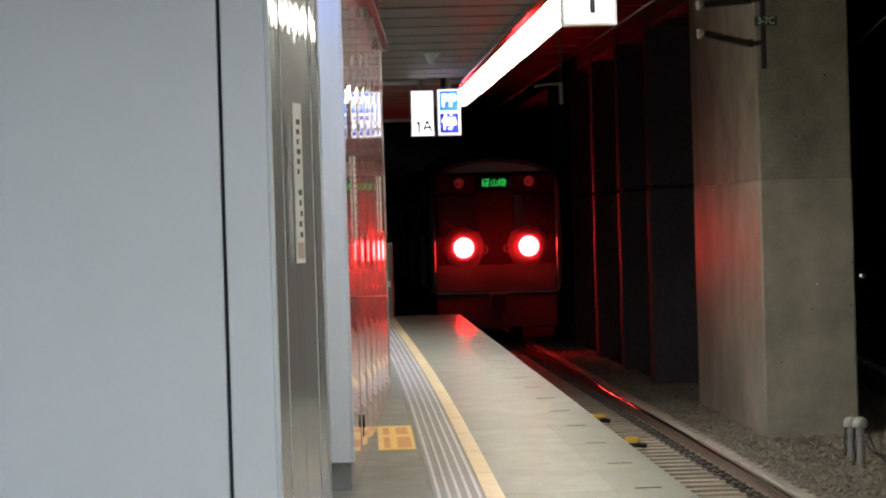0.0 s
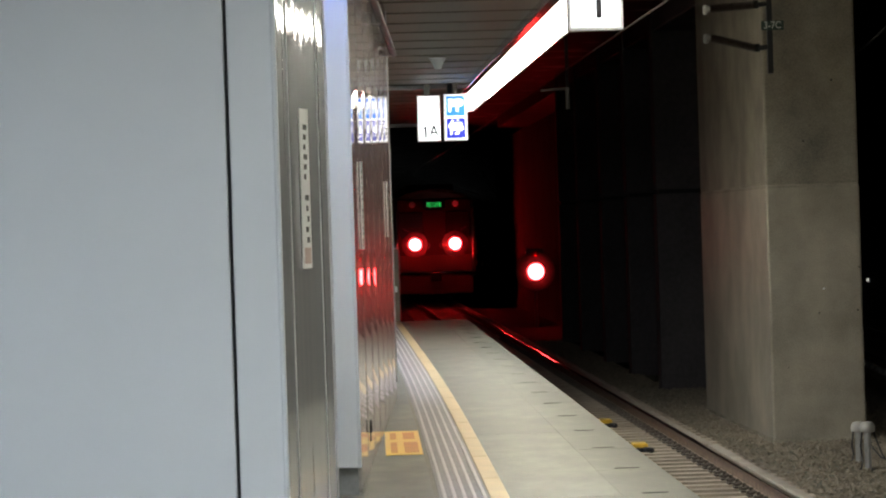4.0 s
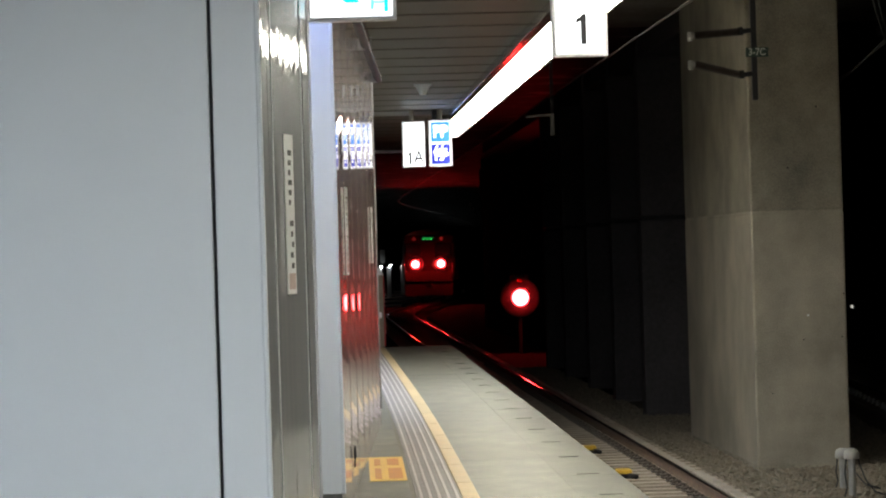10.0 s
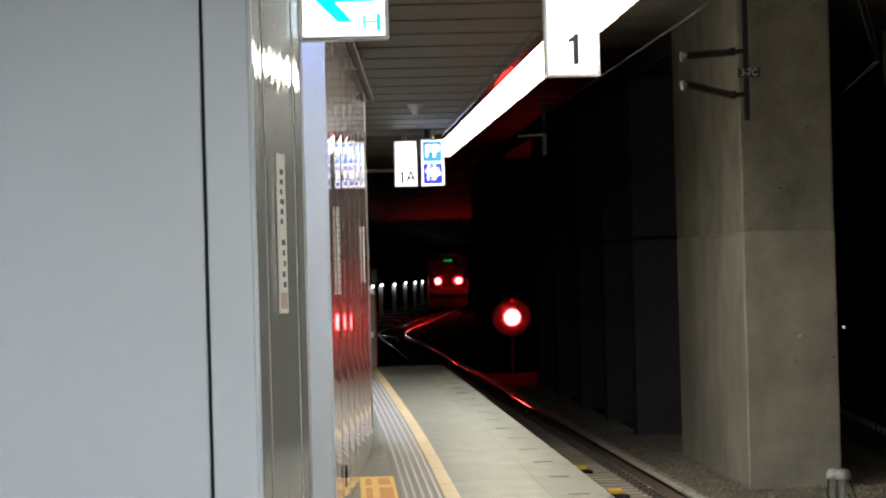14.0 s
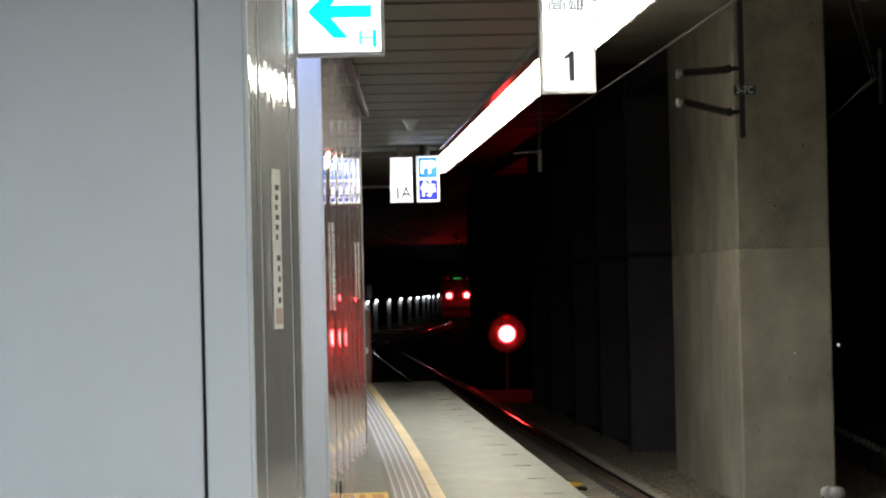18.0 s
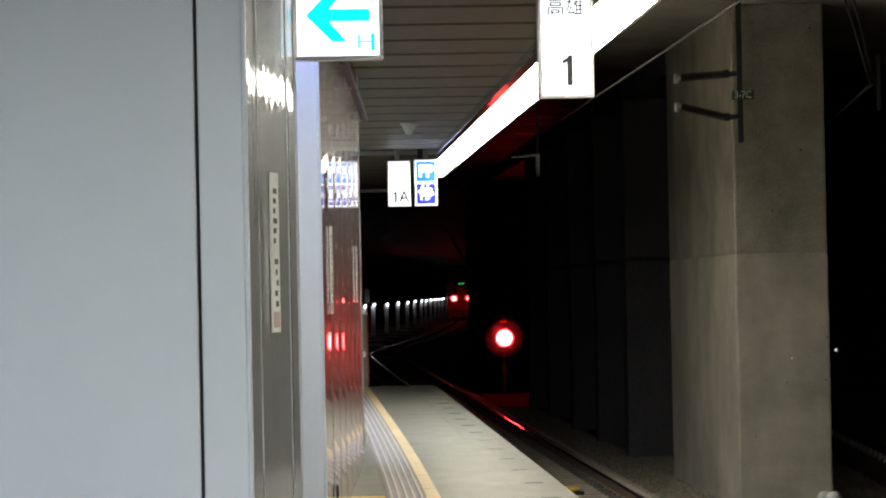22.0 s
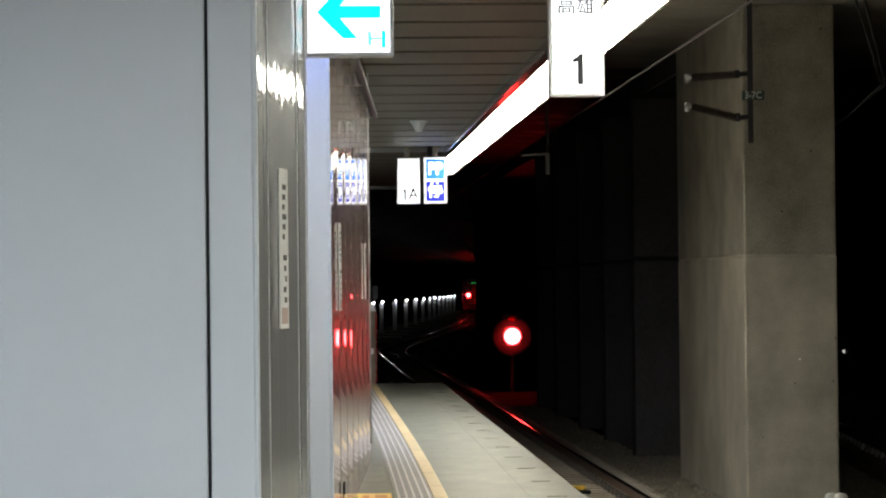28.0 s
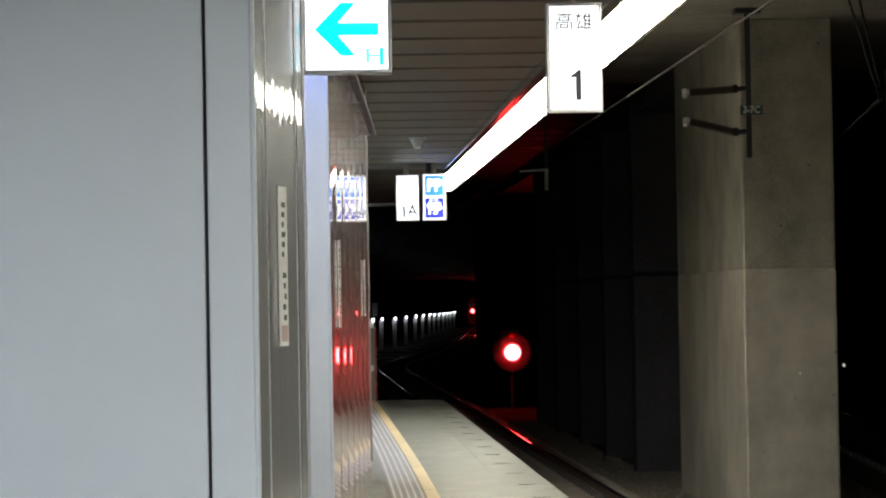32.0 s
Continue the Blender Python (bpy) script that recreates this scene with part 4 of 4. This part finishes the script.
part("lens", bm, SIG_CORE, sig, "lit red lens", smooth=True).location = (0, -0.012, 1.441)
bm = bmesh.new()
lathe(bm, [(0.222, 0.0), (0.245, 0.0), (0.242, 0.02), (0.224, 0.02)], pose(0, -0.001, 1.441, 90), 40, ring=True)
part("lens_ring", bm, DARKMETAL, sig)
bm = bmesh.new()
lathe(bm, dome(0.10, 0.05), pose(0, 0.145, 1.862, 90), 28)
part("dark_lens", bm, RED_GLASS, sig, "unlit lens above the lit one", smooth=True)

# ---- row of lamp posts in the far tunnel ----
POSTS = [(150, 2.75), (164, 3.6), (177.5, 4.45), (191, 5.65), (207, 6.9), (223, 8.15), (238, 9.3), (254, 10.5), (268, 11.5), (284, 12.65),
         (300, 13.8), (318, 15.05), (336, 16.3), (356, 17.7)]
for y, x in POSTS:
    p = thing("tunnel_lamp_post", (x, y, GROUND_Z - 0.05), "pale tunnel post with a white lamp at its head", "lamp post", "tunnel lamp posts")
    quick("post", POSTM, p, -0.13, 0.13, 0.0, 0.3, 0.0, 1.98, bevel=0.02)
    bm = bmesh.new()
    ball(bm, (0.08, -0.20, 2.03), 0.045, 14, 8)
    part("bulb", bm, BULB, p, "lit white bulb", smooth=True)
    bm = bmesh.new()
    rod(bm, (0.0, 0.1, 1.98), (0.0, 0.05, 2.12), 0.02, 8)
    rod(bm, (0.0, 0.05, 2.12), (0.10, -0.22, 2.13), 0.02, 8)
    rod(bm, (0.10, -0.22, 2.095), (0.10, -0.22, 2.14), 0.05, 12)
    part("arm", bm, GALV, p)
    quick("footing", KERBM, p, -1.4, 1.6, -0.4, 0.5, 0.0, 0.16, bevel=0.02)
plate = thing("tunnel_plate", (4.12, 178.3, GROUND_Z), "grey marker plate on a pole in the tunnel", "sign")
quick("plate", GALV, plate, -0.15, 0.15, 0.0, 0.02, 2.15, 2.95, bevel=0.004)
quick("pole", GALV, plate, -0.02, 0.02, 0.021, 0.05, 0.0, 2.9)

# far small lamp behind the piers
fl = thing("wall_lamp", (12.96, 71.07, -0.32), "small dim lamp on the far tunnel wall", "lamp")
bm = bmesh.new()
ball(bm, (-0.02, 0, 0), 0.04, 10, 6)
part("bulb", bm, SMALL_BULB, fl, smooth=True)
quick("bracket", DARKMETAL, fl, 0.0, 0.04, -0.03, 0.03, -0.06, 0.05)


# ---- train ----
def car_section():
    """Half-round roofed cross section of a car: (x, z) above the rail, counter-clockwise."""
    pts = [(-1.20, 0.95), (-1.29, 1.05), (-1.31, 1.9), (-1.29, 2.9), (-1.24, 3.25)]
    for k in range(7):
        a = math.pi * (0.86 - 0.72 * k / 6)
        pts.append((1.24 * math.cos(a), 3.18 + 0.48 * math.sin(a)))
    return pts + [(-x, z) for x, z in pts[4::-1]]


def car_body(bm, y0, y1, shrink_end=False):
    sec = car_section()
    rows = []
    ends = [(y0, 1.0, 0.0)] if not shrink_end else [(y0, 0.93, 0.0), (y0 + 0.10, 0.985, 0.0), (y0 + 0.3, 1.0, 0.0)]
    for y, s, _ in ends + [(y1, 1.0, 0.0)]:
        rows.append([bm.verts.new((x * s, y, 0.95 + (z - 0.95) * (0.5 + s / 2))) for x, z in sec])
    for a, b in zip(rows, rows[1:]):
        for i in range(len(sec)):
            j = (i + 1) % len(sec)
            bm.faces.new((a[i], a[j], b[j], b[i]))
    bm.faces.new(rows[0])
    bm.faces.new(rows[-1][::-1])
    bmesh.ops.recalc_face_normals(bm, faces=bm.faces)


def bogie(car, y):
    b = quick("bogie", UNDER, car, -0.95, 0.95, y - 1.3, y + 1.3, 0.40, 0.62, bevel=0.03)
    for yy in (y - 1.05, y + 1.05):
        bm = bmesh.new()
        for x in (-GAUGE, GAUGE):
            rod(bm, (x - 0.06, yy, 0.43), (x + 0.06, yy, 0.43), 0.425, 28)
        rod(bm, (-0.5, yy, 0.43), (0.5, yy, 0.43), 0.08, 12)
        part("wheelset", bm, UNDER, b)


def train_car(tail=False):
    """A car 20 m long; its origin is on the rail under its rear end, and it runs towards +y."""
    car = thing("train_tail_car" if tail else "train_car", (0, 0, 0),
                "dark commuter train tail car with two red tail lamps" if tail else "stainless commuter train car with dark windows", "train car", "cars of the train")
    bm = bmesh.new()
    car_body(bm, 0.0, 19.5, tail)
    part("body", bm, TRAIN_BODY, car)
    quick("underframe", UNDER, car, -1.2, 1.2, 1.2, 18.6, 0.5, 0.96, bevel=0.05)
    bogie(car, 3.0)
    bogie(car, 16.5)
    for side in (-1, 1):
        x = side * 1.315
        for k in range(6):
            y = 2.9 + 2.75 * k
            quick("window", GLASS_DARK, car, min(x, x - side * 0.02), max(x, x - side * 0.02), y, y + 1.5, 1.95, 2.8, bevel=0.004)
        for k in range(3):
            y = 1.3 + 7.4 * k
            d = quick("door", TRAIN_BODY, car, min(x, x + side * 0.012), max(x, x + side * 0.012), y, y + 1.3, 1.15, 3.0, bevel=0.006)
            for yy in (y - 0.09, y + 1.39):
                bm = bmesh.new()
                rod(bm, (x + side * 0.05, yy, 1.15), (x + side * 0.05, yy, 2.15), 0.03, 8)
                part("grab_rail", bm, ALU, car, "pale upright grab rail beside a door")
            quick("pane", GLASS_DARK, d, min(x, x + side * 0.018), max(x, x + side * 0.018), y + 0.2, y + 1.1, 1.95, 2.8, bevel=0.004)
    quick("gangway", RUBBER, car, -0.55, 0.55, 19.5, 19.98, 1.1, 3.1, bevel=0.03)
    for k in range(2):
        quick("roof_unit", UNDER, car, -0.8, 0.8, 4 + 8 * k, 7.5 + 8 * k, 3.62, 3.86, bevel=0.05)
    if not tail:
        return car
    # cab end
    quick("cab_face", TRAIN_FACE, car, -1.19, 1.19, -0.06, 0.02, 1.02, 3.36, bevel=0.05)
    quick("cab_band", TRAIN_BAND, car, -1.17, 1.17, -0.075, -0.055, 1.03, 1.55, bevel=0.008, label="dull yellow band under the lamps")
    for side in (-1, 1):
        a, b = (0.36, 1.10) if side > 0 else (-1.10, -0.36)
        quick("windscreen", GLASS_DARK, car, a, b, -0.075, -0.055, 2.12, 2.92, bevel=0.01)
        bm = bmesh.new()
        rod(bm, (side * 0.45, -0.085, 2.08), (side * 1.0, -0.085, 2.42), 0.012, 8)
        part("wiper", bm, RUBBER, car)
        bm = bmesh.new()
        rod(bm, (side * 1.20, -0.10, 1.45), (side * 1.20, -0.10, 2.05), 0.022, 12)
        part("handrail", bm, ALU, car)
        # tail lamp: a bulging lit glass, made as wide as the lamp's glare
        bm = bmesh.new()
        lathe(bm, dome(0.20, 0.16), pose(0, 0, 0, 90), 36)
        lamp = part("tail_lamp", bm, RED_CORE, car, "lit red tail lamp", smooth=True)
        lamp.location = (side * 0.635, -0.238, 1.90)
        # Added dish, curved so the lamp's light fades on it like a halo.
        bm = bmesh.new()
        lathe(bm, [(0.0, 0.0)] + [(0.04 * k, -(0.04 * k) ** 2) for k in range(1, 11)] + [(0.42, -0.176), (0.42, -0.18), (0.0, -0.18)], pose(0, 0.002, 0, 90), 36)
        part("halo_dish", bm, HALO_DISH, lamp, "added grey dish that catches a red halo", smooth=True)
        # unlit head lamp beside it
        bm = bmesh.new()
        lathe(bm, [(0.0, 0.0), (0.05, 0.008), (0.07, 0.02), (0.085, 0.028), (0.10, 0.018), (0.10, 0.0)], pose(side * 0.24, -0.060, 1.86, 90), 24)
        part("head_lamp", bm, DARKMETAL, car, "unlit dark-rimmed head lamp", smooth=True)
        bm = bmesh.new()
        lathe(bm, [(0.0, 0.0), (0.05, 0.008), (0.07, 0.02), (0.085, 0.028), (0.10, 0.018), (0.10, 0.0)], pose(side * 0.685, -0.060, 3.17, 90), 24)
        part("roof_lamp", bm, GALV, car, "unlit chrome-rimmed upper lamp", smooth=True)
    quick("end_door", TRAIN_FACE, car, -0.31, 0.31, -0.072, -0.058, 1.60, 2.98, bevel=0.006)
    disp = quick("destination_display", GLASS_DARK, car, -0.36, 0.36, -0.085, -0.056, 3.03, 3.26, bevel=0.01)
    lettering("led_text", "經山線", 0.17, LED_GREEN, disp, pose(0.0, -0.09, 3.145), label="green led characters", bold=-0.001, wide=0.95)
    quick("coupler", UNDER, car, -0.16, 0.16, -0.62, 0.3, 0.72, 1.0, bevel=0.04)
    quick("skirt", UNDER, car, -1.2, 1.2, -0.03, 0.5, 0.30, 1.0, bevel=0.04)
    return car


TAIL_CAR = train_car(tail=True)
CARS = [TAIL_CAR]
first = train_car()
CARS.append(first)
for _ in range(5):
    CARS.append(copy_thing(first, pose(0, 0, 0)))

# ---- floor pieces of the platform ----
PITCH = 1.42


def slab_mesh(w, n):
    bm = bmesh.new()
    box(bm, -w / 2, w / 2, -n / 2, n / 2, -0.02, 0.0, bevel=0.0008)
    return mesh_of("floor_tile", bm, TILE)


def lay(mesh, name, x, y, z, lean=0.0):
    ob = new(name, mesh)
    ob.parent = platform
    ob.matrix_basis = pose(x, y, z, 0, 0, lean)
    return ob


ROWS = [13.62 - 0.10 + PITCH * k for k in range(-15, 19)]
rng = random.Random(5)
TILE_A, TILE_B, TILE_C = slab_mesh(0.515, PITCH - 0.0012), slab_mesh(0.3295, PITCH - 0.0012), slab_mesh(0.4705, PITCH - 0.0012)
TILE_A_END, TILE_B_END = slab_mesh(0.515, END_Y - ROWS[-1] - 0.002), slab_mesh(0.3295, END_Y - ROWS[-1] - 0.002)
bm = bmesh.new()
box(bm, -0.06, 0.06, -0.012, 0.012, -0.004, 0.0006, bevel=0.0)
SLOT = mesh_of("slot", bm, SEAM)
for y in ROWS:
    yc = y + PITCH / 2
    short = yc + PITCH / 2 > END_Y
    if short:
        yc = (y + END_Y) / 2
    lean = -math.degrees(math.atan((edge_x(yc + 0.5) - edge_x(yc - 0.5))))
    e = edge_x(yc)
    lay(TILE_B_END if short else TILE_B, "edge_tile", e - 0.165, yc, 0.0 + rng.uniform(-0.0004, 0.0004), lean)
    lay(TILE_A_END if short else TILE_A, "floor_tile", e - 0.33 - 0.258, yc, rng.uniform(-0.0004, 0.0004), lean)
    lay(SLOT, "slot", e - 0.165 - 0.01, y + 0.10, 0.0012, lean)
    for k in range(0 if short else 6):
        x = yel_x(yc) - 0.335 - 0.24 - 0.472 * k
        lay(TILE_C, "floor_tile", x, yc + 0.35, rng.uniform(-0.0004, 0.0004), -math.degrees(math.atan((yel_x(yc + 0.5) - yel_x(yc - 0.5)))))

bm = bmesh.new()
box(bm, -0.115, 0.115, -PITCH / 2 + 0.003, PITCH / 2 - 0.003, -0.016, 0.001, bevel=0.0)
GUIDE = mesh_of("guide_tile", bm, RIDGE_BASE)
bm = bmesh.new()
box(bm, -0.009, 0.009, -PITCH / 2 + 0.004, PITCH / 2 - 0.004, 0.0, 0.007, bevel=0.003)
GUIDE_RIDGE = mesh_of("ridge", bm, RIDGE)
bm = bmesh.new()
box(bm, -0.043, 0.043, -PITCH / 2 + 0.008, PITCH / 2 - 0.008, -0.016, 0.0025, bevel=0.002)
YTILE = mesh_of("yellow_tile", bm, YELLOW)
for y in ROWS:
    yc = y + PITCH / 2 - 0.25
    lean = -math.degrees(math.atan((yel_x(yc + 0.7) - yel_x(yc - 0.7)) / 1.4))
    if yc + PITCH / 2 > END_Y:
        continue
    lay(YTILE, "yellow_tile", yel_x(yc) - 0.043, yc, 0.0, lean)
    g = lay(GUIDE, "guide_tile", yel_x(yc) - 0.089 - 0.117, yc, 0.0, lean)
    for k in range(5):
        r = new("ridge", GUIDE_RIDGE)
        r.parent = g
        r.location = (-0.092 + 0.046 * k, 0, 0.001)

# yellow sticker on the floor by the column
st = thing("floor_sticker", (0.39, 17.35, 0.0022), "yellow floor sticker with orange print", "sticker", turn=-0.8)
quick("sheet", DECAL, st, -0.104, 0.104, -0.97, 0.97, 0.0, 0.0016)
for a, b, c, d in ((-0.072, -0.035, 0.25, 0.80), (0.005, 0.075, 0.25, 0.80), (-0.072, -0.035, -0.82, 0.0), (0.005, 0.085, -0.82, 0.0)):
    quick("print_block", DECAL_INK, st, a, b, c, d, 0.0017, 0.0024)


# ---- what moves ----
def motions():
    """The train runs away along the track; each car follows the curve."""
    seconds = [0.0, 3.0, 6.0, 9.0, 13.0, 19.0, 25.0, 32.0]
    tail_at = [57.9, 85.2, 112.0, 138.8, 173.5, 225.0, 281.0, 350.0]
    grid = steps(-20, 560, 1.0)
    arc = [0.0]
    for a, b in zip(grid, grid[1:]):
        arc.append(arc[-1] + math.hypot(b - a, track_x(b) - track_x(a)))
    times = steps(0.0, 32.0, 1.0)
    for k, car in enumerate(CARS):
        rows = []
        for t in times:
            y = smooth_line(list(zip(seconds, tail_at)), t)
            s = float(np.interp(y, grid, arc)) + 20.0 * k
            ya, yb = (float(np.interp(s + d, arc, grid)) for d in (3.0, 16.5))
            turn = math.degrees(math.atan2(track_x(yb) - track_x(ya), yb - ya))
            ux, uy = math.sin(radians(turn)), math.cos(radians(turn))
            rows.append((t, pose(track_x(ya) - 3 * ux, ya - 3 * uy, RAIL_Z, 0, 0, -turn)))
        walk(car, rows)


motions()
